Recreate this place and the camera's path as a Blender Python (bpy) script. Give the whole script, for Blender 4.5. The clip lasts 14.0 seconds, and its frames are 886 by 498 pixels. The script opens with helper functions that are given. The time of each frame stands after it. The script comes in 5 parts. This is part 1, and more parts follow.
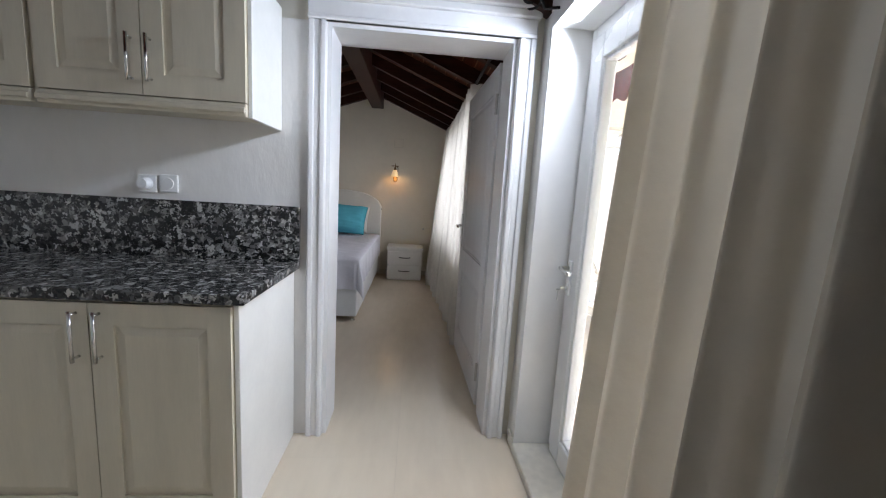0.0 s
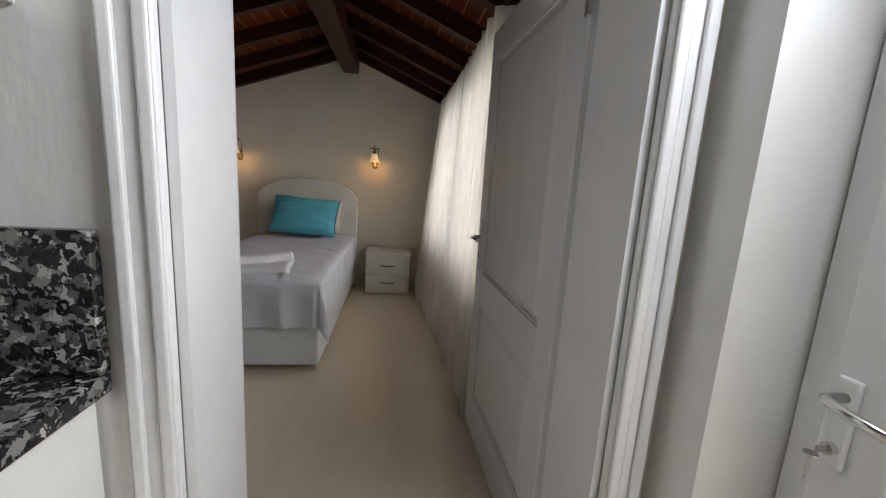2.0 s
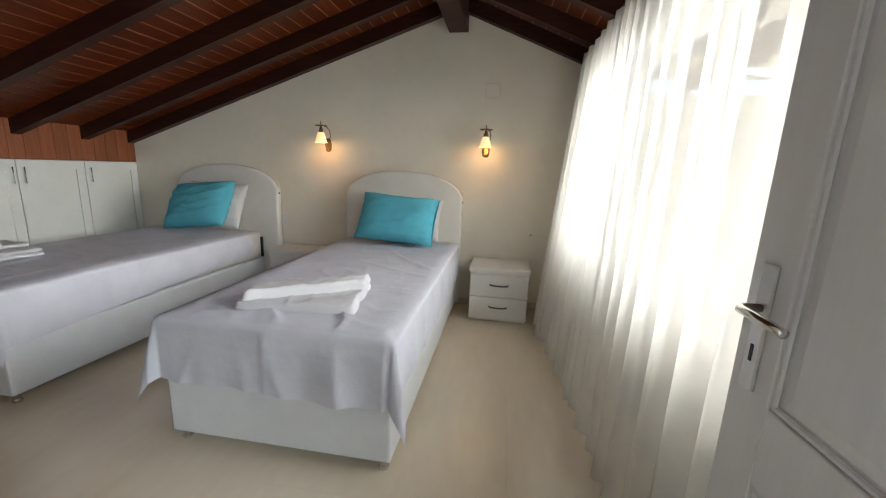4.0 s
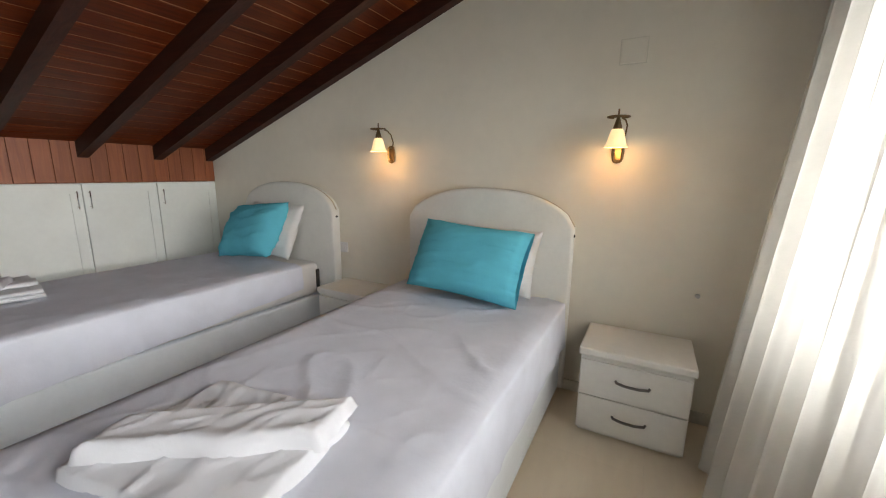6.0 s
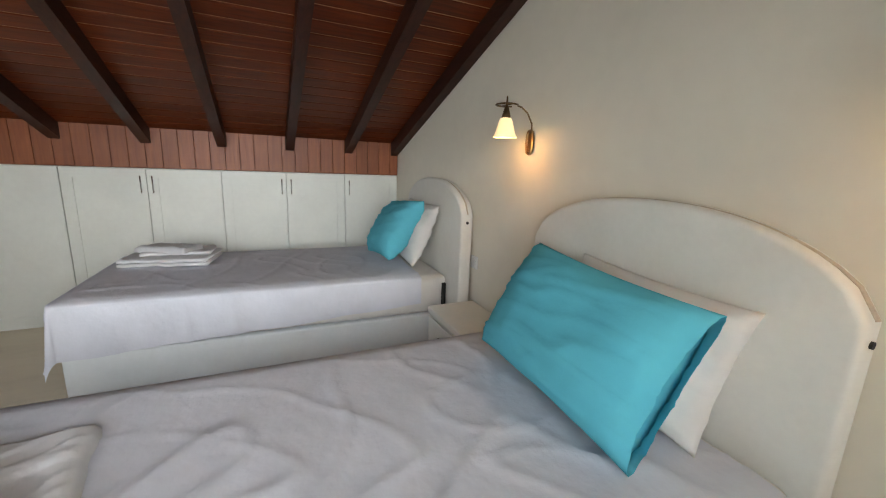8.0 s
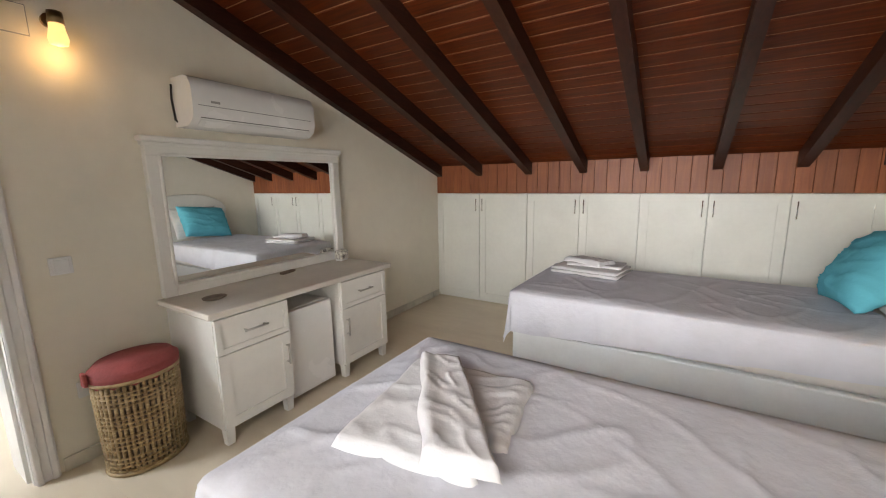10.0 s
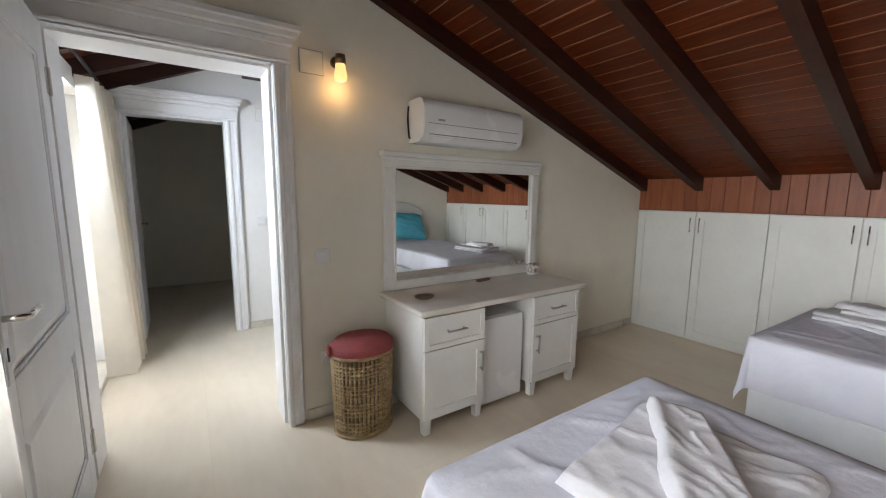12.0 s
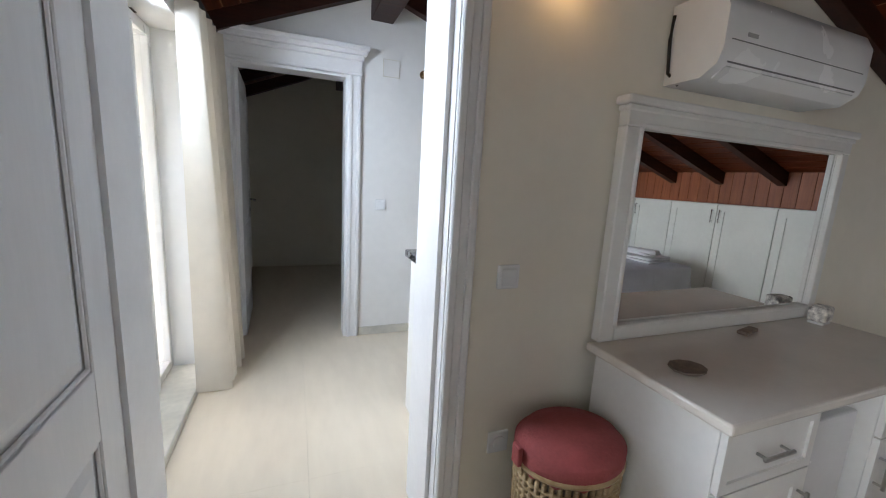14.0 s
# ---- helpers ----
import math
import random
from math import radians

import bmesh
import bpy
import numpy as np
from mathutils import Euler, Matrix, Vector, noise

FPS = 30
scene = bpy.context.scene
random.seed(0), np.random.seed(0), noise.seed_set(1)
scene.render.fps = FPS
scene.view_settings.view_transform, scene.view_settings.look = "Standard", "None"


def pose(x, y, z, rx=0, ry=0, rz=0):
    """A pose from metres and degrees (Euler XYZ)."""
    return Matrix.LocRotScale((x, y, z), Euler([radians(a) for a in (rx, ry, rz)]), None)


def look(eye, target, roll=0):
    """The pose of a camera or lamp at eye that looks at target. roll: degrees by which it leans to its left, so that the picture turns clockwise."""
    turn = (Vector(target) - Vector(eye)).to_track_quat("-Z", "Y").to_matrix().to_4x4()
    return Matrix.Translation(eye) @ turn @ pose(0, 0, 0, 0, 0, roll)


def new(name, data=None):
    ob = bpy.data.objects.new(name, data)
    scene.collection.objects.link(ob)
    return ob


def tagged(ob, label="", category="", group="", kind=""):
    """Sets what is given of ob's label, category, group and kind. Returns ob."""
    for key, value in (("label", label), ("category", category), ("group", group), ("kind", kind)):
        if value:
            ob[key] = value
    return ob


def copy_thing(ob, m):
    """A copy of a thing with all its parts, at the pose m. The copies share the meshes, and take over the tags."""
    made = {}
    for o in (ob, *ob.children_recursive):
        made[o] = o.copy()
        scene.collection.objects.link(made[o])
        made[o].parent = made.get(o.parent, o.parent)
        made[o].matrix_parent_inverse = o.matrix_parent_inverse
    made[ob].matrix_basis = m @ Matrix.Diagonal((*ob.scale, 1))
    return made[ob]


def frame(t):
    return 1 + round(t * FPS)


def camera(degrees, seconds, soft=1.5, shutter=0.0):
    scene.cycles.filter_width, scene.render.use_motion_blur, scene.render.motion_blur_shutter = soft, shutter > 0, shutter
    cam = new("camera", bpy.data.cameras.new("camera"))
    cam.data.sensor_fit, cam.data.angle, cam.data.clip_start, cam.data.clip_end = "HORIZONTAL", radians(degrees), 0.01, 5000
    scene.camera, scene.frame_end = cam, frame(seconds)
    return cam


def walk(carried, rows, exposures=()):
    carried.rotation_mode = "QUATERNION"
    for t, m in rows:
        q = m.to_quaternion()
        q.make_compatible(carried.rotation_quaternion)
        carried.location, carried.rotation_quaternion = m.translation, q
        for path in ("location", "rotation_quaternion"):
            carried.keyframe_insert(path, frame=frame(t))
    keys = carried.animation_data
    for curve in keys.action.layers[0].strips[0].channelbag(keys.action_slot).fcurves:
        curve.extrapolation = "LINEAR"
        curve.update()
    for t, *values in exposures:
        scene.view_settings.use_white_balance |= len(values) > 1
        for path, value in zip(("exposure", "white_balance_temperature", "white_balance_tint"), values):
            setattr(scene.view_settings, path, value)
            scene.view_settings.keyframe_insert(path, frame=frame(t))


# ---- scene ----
cam = camera(98.0, 14.0, 1.1)
PATH = [
    (0, (-0.288, 0.061, 1.315), (-0.133, 2.034, 1.021), 3.5),
    (0.5, (-0.316, 0.329, 1.312), (-0.128, 2.297, 1.001), 3.7),
    (1, (-0.301, 0.628, 1.335), (-0.056, 2.585, 0.999), 3.7),
    (1.5, (-0.289, 0.912, 1.348), (-0.043, 2.868, 1.009), 3.5),
    (2, (-0.329, 1.256, 1.319), (-0.083, 3.211, 0.975), 3.6),
    (2.5, (-0.283, 1.59, 1.287), (-0.066, 3.548, 0.945), 3.1),
    (3, (-0.311, 1.933, 1.254), (-0.23, 3.902, 0.912), 2.7),
    (3.5, (-0.355, 2.16, 1.268), (-0.492, 4.12, 0.894), 2.6),
    (4, (-0.411, 2.366, 1.294), (-0.707, 4.302, 0.889), 2.3),
    (6.5, (-0.422, 3.927, 1.364), (-1.497, 5.566, 0.969), 0.6),
    (7, (-0.466, 4.219, 1.367), (-1.693, 5.745, 0.958), 1.0),
    (7.5, (-0.453, 4.526, 1.346), (-1.916, 5.825, 0.934), 2.3),
    (8, (-0.477, 4.757, 1.338), (-2.252, 5.579, 0.925), 2.3),
    (8.5, (-0.526, 4.808, 1.3), (-2.445, 5.195, 0.892), 3.8),
    (9, (-0.48, 4.815, 1.347), (-2.423, 4.574, 0.94), 1.7),
    (11.5, (-0.317, 4.573, 1.373), (-1.592, 3.056, 1.104), -0.1),
    (12, (-0.304, 4.536, 1.365), (-1.396, 2.883, 1.093), 0.5),
    (12.5, (-0.292, 4.383, 1.345), (-1.24, 2.648, 1.046), 2.1),
    (13, (-0.269, 4.108, 1.338), (-1.1, 2.321, 0.996), 2.9),
    (13.5, (-0.275, 3.731, 1.303), (-1.041, 1.917, 0.956), 2.8),
    (14, (-0.276, 3.373, 1.32), (-0.991, 1.538, 0.97), 3.2),
]


# exposure: the clip's camera opens up as it enters the dim bedroom
EXPO = [(0.0, 1.7, 6600, 18), (0.5, 1.52, 6600, 17), (1.0, 1.37, 6700, 15), (1.5, 1.32, 6950, 17), (2.0, 1.42, 7300, 17), (2.5, 1.7, 8000, 18), (3.0, 2.38, 8900, 20), (3.5, 2.47, 7600, 14),
        (4.0, 2.45, 7000, 12), (6.5, 2.6, 7100, 14), (7.0, 2.65, 7000, 13), (7.5, 2.57, 6800, 12), (8.0, 2.6, 6950, 11), (8.5, 2.72, 7700, 14), (9.0, 2.95, 7900, 17), (11.5, 2.62, 6800, 14), (12.0, 2.6, 6800, 15), (12.5, 2.45, 6700, 14), (13.0, 2.47, 6650, 14), (13.5, 2.42, 6450, 14), (14.0, 2.3, 6450, 15)]
walk(cam, [(t, look(eye, target, roll)) for t, eye, target, roll in PATH], EXPO)

# ---- world, sun, daylight, added fill lamp ----
SUN_EL, SUN_AZ = radians(41), radians(96)
world = bpy.data.worlds.new("sky")
scene.world = world
world.use_nodes = True
wn = world.node_tree
sky = wn.nodes.new("ShaderNodeTexSky")
sky.sky_type, sky.sun_disc, sky.sun_elevation, sky.sun_rotation = "NISHITA", False, SUN_EL, SUN_AZ
wn.links.new(sky.outputs[0], wn.nodes["Background"].inputs[0])
wn.nodes["Background"].inputs[1].default_value = 0.14
sun = new("sun", bpy.data.lights.new("sun", "SUN"))
sun.data.energy, sun.data.angle, sun.data.color = 3.2, radians(0.5), (1.0, 0.95, 0.86)
sun.matrix_world = look((0, 0, 0), (-math.sin(SUN_AZ) * math.cos(SUN_EL), -math.cos(SUN_AZ) * math.cos(SUN_EL), -math.sin(SUN_EL)))


def window_light(name, place, target, w, h, power, color=(0.9, 0.95, 1.0), spread=180):
    lamp = new(name, bpy.data.lights.new(name, "AREA"))
    lamp.data.shape, lamp.data.size, lamp.data.size_y, lamp.data.energy, lamp.data.color = "RECTANGLE", w, h, power, color
    lamp.data.spread = radians(spread)
    lamp.matrix_world = look(place, target)
    return lamp


window_light("window_daylight", (0.62, 4.28, 1.42), (-1, 4.28, 1.25), 2.25, 1.25, 8.0, (0.90, 0.95, 1.0), 92)
# strip lamp added under the terrace door's head to brighten the kitchen
window_light("door_daylight", (0.40, 1.42, 2.03), (-1.15, 1.42, 1.15), 0.75, 0.14, 7.6, (0.68, 0.83, 1.0), 150)


# ---- materials ----
def material(name, base, rough=0.5, metal=0.0, vary=0.08, scale=6.0, bump=0.0, bump_scale=60.0, coat=0.0, spec=0.5, stretch=(1, 1, 1), rand=0.0, base2=None):
    """A principled surface with two scales of colour change, relief and changing gloss."""
    m = bpy.data.materials.new(name)
    m.use_nodes = True
    nt = m.node_tree
    n, l = nt.nodes, nt.links
    b = n["Principled BSDF"]
    geo = n.new("ShaderNodeNewGeometry")
    mp = n.new("ShaderNodeMapping")
    mp.inputs["Scale"].default_value = stretch
    l.new(geo.outputs["Position"], mp.inputs[0])
    t1, t2 = n.new("ShaderNodeTexNoise"), n.new("ShaderNodeTexNoise")
    t1.inputs["Scale"].default_value, t1.inputs["Detail"].default_value = scale, 5
    t2.inputs["Scale"].default_value, t2.inputs["Detail"].default_value = scale * 9, 3
    l.new(mp.outputs[0], t1.inputs[0]), l.new(mp.outputs[0], t2.inputs[0])
    mix = n.new("ShaderNodeMath")
    mix.operation = "MULTIPLY_ADD"
    mix.inputs[1].default_value = 0.35
    l.new(t2.outputs[0], mix.inputs[0]), l.new(t1.outputs[0], mix.inputs[2])
    ramp = n.new("ShaderNodeValToRGB")
    ramp.color_ramp.elements[0].position, ramp.color_ramp.elements[1].position = 0.45, 0.9
    dark = base2 or tuple(c * (1 - 2 * vary) for c in base)
    ramp.color_ramp.elements[0].color = (*dark, 1)
    ramp.color_ramp.elements[1].color = (*[min(1, c * (1 + vary)) for c in base], 1)
    l.new(mix.outputs[0], ramp.inputs[0])
    out = ramp.outputs[0]
    if rand:
        info, hsv, rng = n.new("ShaderNodeObjectInfo"), n.new("ShaderNodeHueSaturation"), n.new("ShaderNodeMapRange")
        rng.inputs["To Min"].default_value, rng.inputs["To Max"].default_value = 1 - rand, 1 + rand
        l.new(info.outputs["Random"], rng.inputs[0]), l.new(rng.outputs[0], hsv.inputs["Value"]), l.new(out, hsv.inputs["Color"])
        out = hsv.outputs[0]
    l.new(out, b.inputs["Base Color"])
    rr = n.new("ShaderNodeMapRange")
    rr.inputs["To Min"].default_value, rr.inputs["To Max"].default_value = max(0.02, rough - 0.08), min(1, rough + 0.1)
    l.new(t1.outputs[0], rr.inputs[0]), l.new(rr.outputs[0], b.inputs["Roughness"])
    b.inputs["Metallic"].default_value = metal
    b.inputs["Specular IOR Level"].default_value = spec
    b.inputs["Coat Weight"].default_value = coat
    if bump:
        t3, bp = n.new("ShaderNodeTexNoise"), n.new("ShaderNodeBump")
        t3.inputs["Scale"].default_value, t3.inputs["Detail"].default_value = bump_scale, 4
        bp.inputs["Strength"].default_value, bp.inputs["Distance"].default_value = min(1, bump * 4), 0.01 * bump * 4
        l.new(mp.outputs[0], t3.inputs[0]), l.new(t3.outputs[0], bp.inputs["Height"]), l.new(bp.outputs[0], b.inputs["Normal"])
    return m


def cloth(name, base, see=0.0, pass_light=0.3, weave=900.0, rough=0.9):
    """Woven cloth: diffuse, with some light let through."""
    m = bpy.data.materials.new(name)
    m.use_nodes = True
    n, l = m.node_tree.nodes, m.node_tree.links
    n.remove(n["Principled BSDF"])
    out = n["Material Output"]
    co = n.new("ShaderNodeTexCoord")
    noise1, ramp = n.new("ShaderNodeTexNoise"), n.new("ShaderNodeValToRGB")
    noise1.inputs["Scale"].default_value, noise1.inputs["Detail"].default_value = 7, 6
    ramp.color_ramp.elements[0].position, ramp.color_ramp.elements[1].position = 0.3, 0.75
    ramp.color_ramp.elements[0].color = (*[c * 0.9 for c in base], 1)
    ramp.color_ramp.elements[1].color = (*base, 1)
    l.new(co.outputs["Object"], noise1.inputs[0]), l.new(noise1.outputs[0], ramp.inputs[0])
    bp, fine = n.new("ShaderNodeBump"), n.new("ShaderNodeTexNoise")
    fine.inputs["Scale"].default_value, fine.inputs["Detail"].default_value = 28, 6
    bp.inputs["Strength"].default_value, bp.inputs["Distance"].default_value = 0.35, 0.008
    l.new(co.outputs["Object"], fine.inputs[0]), l.new(fine.outputs[0], bp.inputs["Height"])
    dif, tra = n.new("ShaderNodeBsdfDiffuse"), n.new("ShaderNodeBsdfTranslucent")
    l.new(ramp.outputs[0], dif.inputs[0]), l.new(ramp.outputs[0], tra.inputs[0]), l.new(bp.outputs[0], dif.inputs["Normal"])
    mix1 = n.new("ShaderNodeMixShader")
    mix1.inputs[0].default_value = pass_light
    l.new(dif.outputs[0], mix1.inputs[1]), l.new(tra.outputs[0], mix1.inputs[2])
    last = mix1
    if see:
        clear, mix2 = n.new("ShaderNodeBsdfTransparent"), n.new("ShaderNodeMixShader")
        mix2.inputs[0].default_value = see
        l.new(mix1.outputs[0], mix2.inputs[1]), l.new(clear.outputs[0], mix2.inputs[2])
        last = mix2
    l.new(last.outputs[0], out.inputs[0])
    return m


def wood(name, light, dark, along=(14, 1, 14), rough=0.45, island=0.0, rand=0.0, spec=0.5):
    """Stained wood with long grain."""
    m = bpy.data.materials.new(name)
    m.use_nodes = True
    n, l = m.node_tree.nodes, m.node_tree.links
    b = n["Principled BSDF"]
    co, mp = n.new("ShaderNodeTexCoord"), n.new("ShaderNodeMapping")
    mp.inputs["Scale"].default_value = along
    l.new(co.outputs["Object"], mp.inputs[0])
    t1, t2 = n.new("ShaderNodeTexNoise"), n.new("ShaderNodeTexNoise")
    t1.inputs["Scale"].default_value, t1.inputs["Detail"].default_value, t1.inputs["Distortion"].default_value = 2.2, 8, 0.6
    t2.inputs["Scale"].default_value = 0.9
    l.new(mp.outputs[0], t1.inputs[0]), l.new(co.outputs["Object"], t2.inputs[0])
    ramp = n.new("ShaderNodeValToRGB")
    ramp.color_ramp.elements[0].position, ramp.color_ramp.elements[1].position = 0.32, 0.72
    ramp.color_ramp.elements[0].color, ramp.color_ramp.elements[1].color = (*dark, 1), (*light, 1)
    l.new(t1.outputs[0], ramp.inputs[0])
    hsv, rng = n.new("ShaderNodeHueSaturation"), n.new("ShaderNodeMapRange")
    k = max(island, rand, 0.12)
    rng.inputs["To Min"].default_value, rng.inputs["To Max"].default_value = 1 - k, 1 + k
    if island:
        l.new(n.new("ShaderNodeNewGeometry").outputs["Random Per Island"], rng.inputs[0])
    elif rand:
        l.new(n.new("ShaderNodeObjectInfo").outputs["Random"], rng.inputs[0])
    else:
        l.new(t2.outputs[0], rng.inputs[0])
    l.new(ramp.outputs[0], hsv.inputs["Color"]), l.new(rng.outputs[0], hsv.inputs["Value"]), l.new(hsv.outputs[0], b.inputs["Base Color"])
    bp = n.new("ShaderNodeBump")
    bp.inputs["Strength"].default_value, bp.inputs["Distance"].default_value = 0.25, 0.004
    l.new(t1.outputs[0], bp.inputs["Height"]), l.new(bp.outputs[0], b.inputs["Normal"])
    b.inputs["Roughness"].default_value, b.inputs["Specular IOR Level"].default_value = rough, spec
    return m


def granite():
    m = bpy.data.materials.new("granite")
    m.use_nodes = True
    n, l = m.node_tree.nodes, m.node_tree.links
    b = n["Principled BSDF"]
    co, vor, noi = n.new("ShaderNodeTexCoord"), n.new("ShaderNodeTexVoronoi"), n.new("ShaderNodeTexNoise")
    vor.inputs["Scale"].default_value, noi.inputs["Scale"].default_value, noi.inputs["Detail"].default_value = 60, 60, 4
    add = n.new("ShaderNodeMixRGB")
    add.blend_type, add.inputs[0].default_value = "LINEAR_LIGHT", 0.03
    l.new(co.outputs["Object"], add.inputs[1]), l.new(noi.outputs["Color"], add.inputs[2])
    l.new(co.outputs["Object"], noi.inputs[0]), l.new(add.outputs[0], vor.inputs["Vector"])
    ramp = n.new("ShaderNodeValToRGB")
    ramp.color_ramp.interpolation = "CONSTANT"
    for k, (p, c) in enumerate([(0, 0.010), (0.38, 0.03), (0.56, 0.11), (0.74, 0.22), (0.89, 0.40)]):
        e = ramp.color_ramp.elements[k] if k < 2 else ramp.color_ramp.elements.new(p)
        e.position, e.color = p, (c, c * 0.97, c * 0.92, 1)
    sep = n.new("ShaderNodeSeparateColor")
    l.new(vor.outputs["Color"], sep.inputs[0]), l.new(sep.outputs[0], ramp.inputs[0]), l.new(ramp.outputs[0], b.inputs["Base Color"])
    b.inputs["Roughness"].default_value = 0.16
    return m


def glow(name, base, strength):
    m = material(name, base, 0.4, vary=0.03)
    b = m.node_tree.nodes["Principled BSDF"]
    b.inputs["Emission Color"].default_value = (*base, 1)
    b.inputs["Emission Strength"].default_value = strength
    return m


def glass():
    m = bpy.data.materials.new("glass")
    m.use_nodes = True
    b = m.node_tree.nodes["Principled BSDF"]
    b.inputs["Transmission Weight"].default_value, b.inputs["Roughness"].default_value, b.inputs["IOR"].default_value = 1.0, 0.0, 1.12
    b.inputs["Base Color"].default_value = (0.97, 0.99, 0.98, 1)
    return m


PLASTER = material("plaster", (0.83, 0.785, 0.68), 0.85, vary=0.03, scale=1.5, bump=0.06, bump_scale=30, spec=0.2)
STUCCO = material("rough_plaster", (0.82, 0.80, 0.77), 0.85, vary=0.03, scale=2, bump=0.11, bump_scale=34, spec=0.2, stretch=(1, 1, 0.45))
WHITEPL = material("white_plaster", (0.83, 0.815, 0.785), 0.85, vary=0.03, scale=1.6, bump=0.07, bump_scale=30, spec=0.2)
TRIM = material("trim_paint", (0.82, 0.81, 0.80), 0.35, vary=0.03, scale=5, bump=0.02, bump_scale=80)
DOORP = material("door_paint", (0.76, 0.76, 0.76), 0.38, vary=0.03, scale=4, bump=0.03, bump_scale=40, stretch=(3, 3, 0.4))
UPVC = material("white_plastic", (0.84, 0.84, 0.83), 0.25, vary=0.02, scale=3)
LACQ = material("white_lacquer", (0.80, 0.79, 0.75), 0.32, vary=0.03, scale=4, bump=0.01, bump_scale=70)
WARD = material("wardrobe_paint", (0.82, 0.84, 0.79), 0.4, vary=0.03, scale=3, bump=0.02, bump_scale=60)
TAUPE = material("taupe_cabinet_paint", (0.64, 0.58, 0.455), 0.42, vary=0.04, scale=4, bump=0.03, bump_scale=60, stretch=(4, 4, 0.5))
LEATHER = material("white_leatherette", (0.82, 0.81, 0.76), 0.5, vary=0.03, scale=5, bump=0.05, bump_scale=240)
BASEW = material("white_bed_base", (0.79, 0.825, 0.85), 0.5, vary=0.03, scale=5, bump=0.05, bump_scale=240)
TILE = material("polished_stone_tile", (0.77, 0.67, 0.525), 0.2, vary=0.05, scale=0.9, bump=0.0, rand=0.015, base2=(0.69, 0.59, 0.455), stretch=(2.2, 0.6, 1))
GROUT = material("grout", (0.66, 0.575, 0.455), 0.5, vary=0.04, scale=0.9)
MARBLE = material("marble_sill", (0.70, 0.66, 0.57), 0.3, vary=0.12, scale=3)
GRANITE = granite()
BOARD = wood("mahogany_boards", (0.145, 0.026, 0.005), (0.068, 0.012, 0.003), along=(22, 1.6, 22), island=0.16, rough=0.36, spec=0.22)
RAFT = wood("dark_rafter_wood", (0.052, 0.015, 0.008), (0.026, 0.008, 0.005), along=(1.5, 18, 18), spec=0.3)
FASC = wood("red_fascia_wood", (0.36, 0.112, 0.040), (0.24, 0.068, 0.026), along=(20, 20, 1.6), rand=0.12)
GROOVE_GLINT = wood("pale_groove_glint", (0.40, 0.22, 0.11), (0.3, 0.16, 0.08))
SHEET = cloth("grey_white_sheet", (0.76, 0.775, 0.85), 0, 0.1)
TOWEL = cloth("white_towel", (0.82, 0.82, 0.84), 0, 0.1)
WHITEP = cloth("white_pillowcase", (0.80, 0.78, 0.76), 0, 0.1)
AQUA = cloth("aqua_pillowcase", (0.13, 0.57, 0.71), 0, 0.1)
SHEER = cloth("sheer_curtain", (0.86, 0.84, 0.78), 0.42, 0.17)
DRAPE = cloth("cream_curtain", (0.76, 0.70, 0.60), 0.0, 0.26)
CHROME = material("chrome", (0.72, 0.72, 0.70), 0.18, 1.0, vary=0.03)
STEEL = material("brushed_steel", (0.55, 0.54, 0.52), 0.34, 1.0, vary=0.05)
BRONZE = material("aged_bronze", (0.28, 0.19, 0.10), 0.35, 1.0, vary=0.15)
PEWTER = material("dark_pewter", (0.20, 0.19, 0.18), 0.35, 1.0, vary=0.08)
IRON = material("black_iron", (0.03, 0.028, 0.028), 0.5, 0.6, vary=0.2)
BLACK = material("black_rubber", (0.02, 0.02, 0.02), 0.7)
SHADE = glow("lit_glass_shade", (1.0, 0.72, 0.38), 0.17)
MIRROR = material("mirror", (0.90, 0.92, 0.91), 0.02, 1.0, vary=0.0)
MIRROR.node_tree.nodes["Principled BSDF"].inputs["Roughness"].default_value = 0.0
for lk in list(MIRROR.node_tree.nodes["Principled BSDF"].inputs["Roughness"].links):
    MIRROR.node_tree.links.remove(lk)
GLASS = glass()
# grey put into the bedroom glass to dim the bright outside behind the sheer
DIM_GLASS = glass()
DIM_GLASS.name = "tinted_glass"
DIM_GLASS.node_tree.nodes["Principled BSDF"].inputs["Base Color"].default_value = (0.40, 0.43, 0.45, 1)
WICKER = wood("wicker", (0.50, 0.36, 0.19), (0.28, 0.18, 0.08), along=(9, 9, 30), island=0.25)
REDLID = material("red_cloth_lid", (0.34, 0.07, 0.065), 0.8, vary=0.12, scale=10, bump=0.12, bump_scale=120)
WOODTOP = material("vanity_top_laminate", (0.72, 0.67, 0.60), 0.22, vary=0.03, scale=4)
PATTERN = material("patterned_ceramic", (0.75, 0.72, 0.66), 0.3, vary=0.3, scale=40, base2=(0.08, 0.07, 0.07))
DARKPAPER = material("dark_card", (0.20, 0.15, 0.11), 0.6, vary=0.2, scale=30)
PLANT = material("leaf_green", (0.12, 0.17, 0.06), 0.6, vary=0.35, scale=3)
CONIF = material("conifer_green", (0.10, 0.125, 0.075), 0.7, vary=0.35, scale=3)
GROUND = material("dry_grass_ground", (0.16, 0.18, 0.07), 0.95, vary=0.35, scale=0.3)
TERRTILE = material("terrace_tile", (0.72, 0.70, 0.66), 0.6, vary=0.06, scale=2, rand=0.03)
WHITEWALL = material("whitewash", (0.85, 0.84, 0.82), 0.9, vary=0.04, scale=1.2, bump=0.1, bump_scale=20)
WHITEWOOD = wood("white_painted_wood", (0.80, 0.79, 0.77), (0.70, 0.68, 0.65), along=(2, 14, 14))
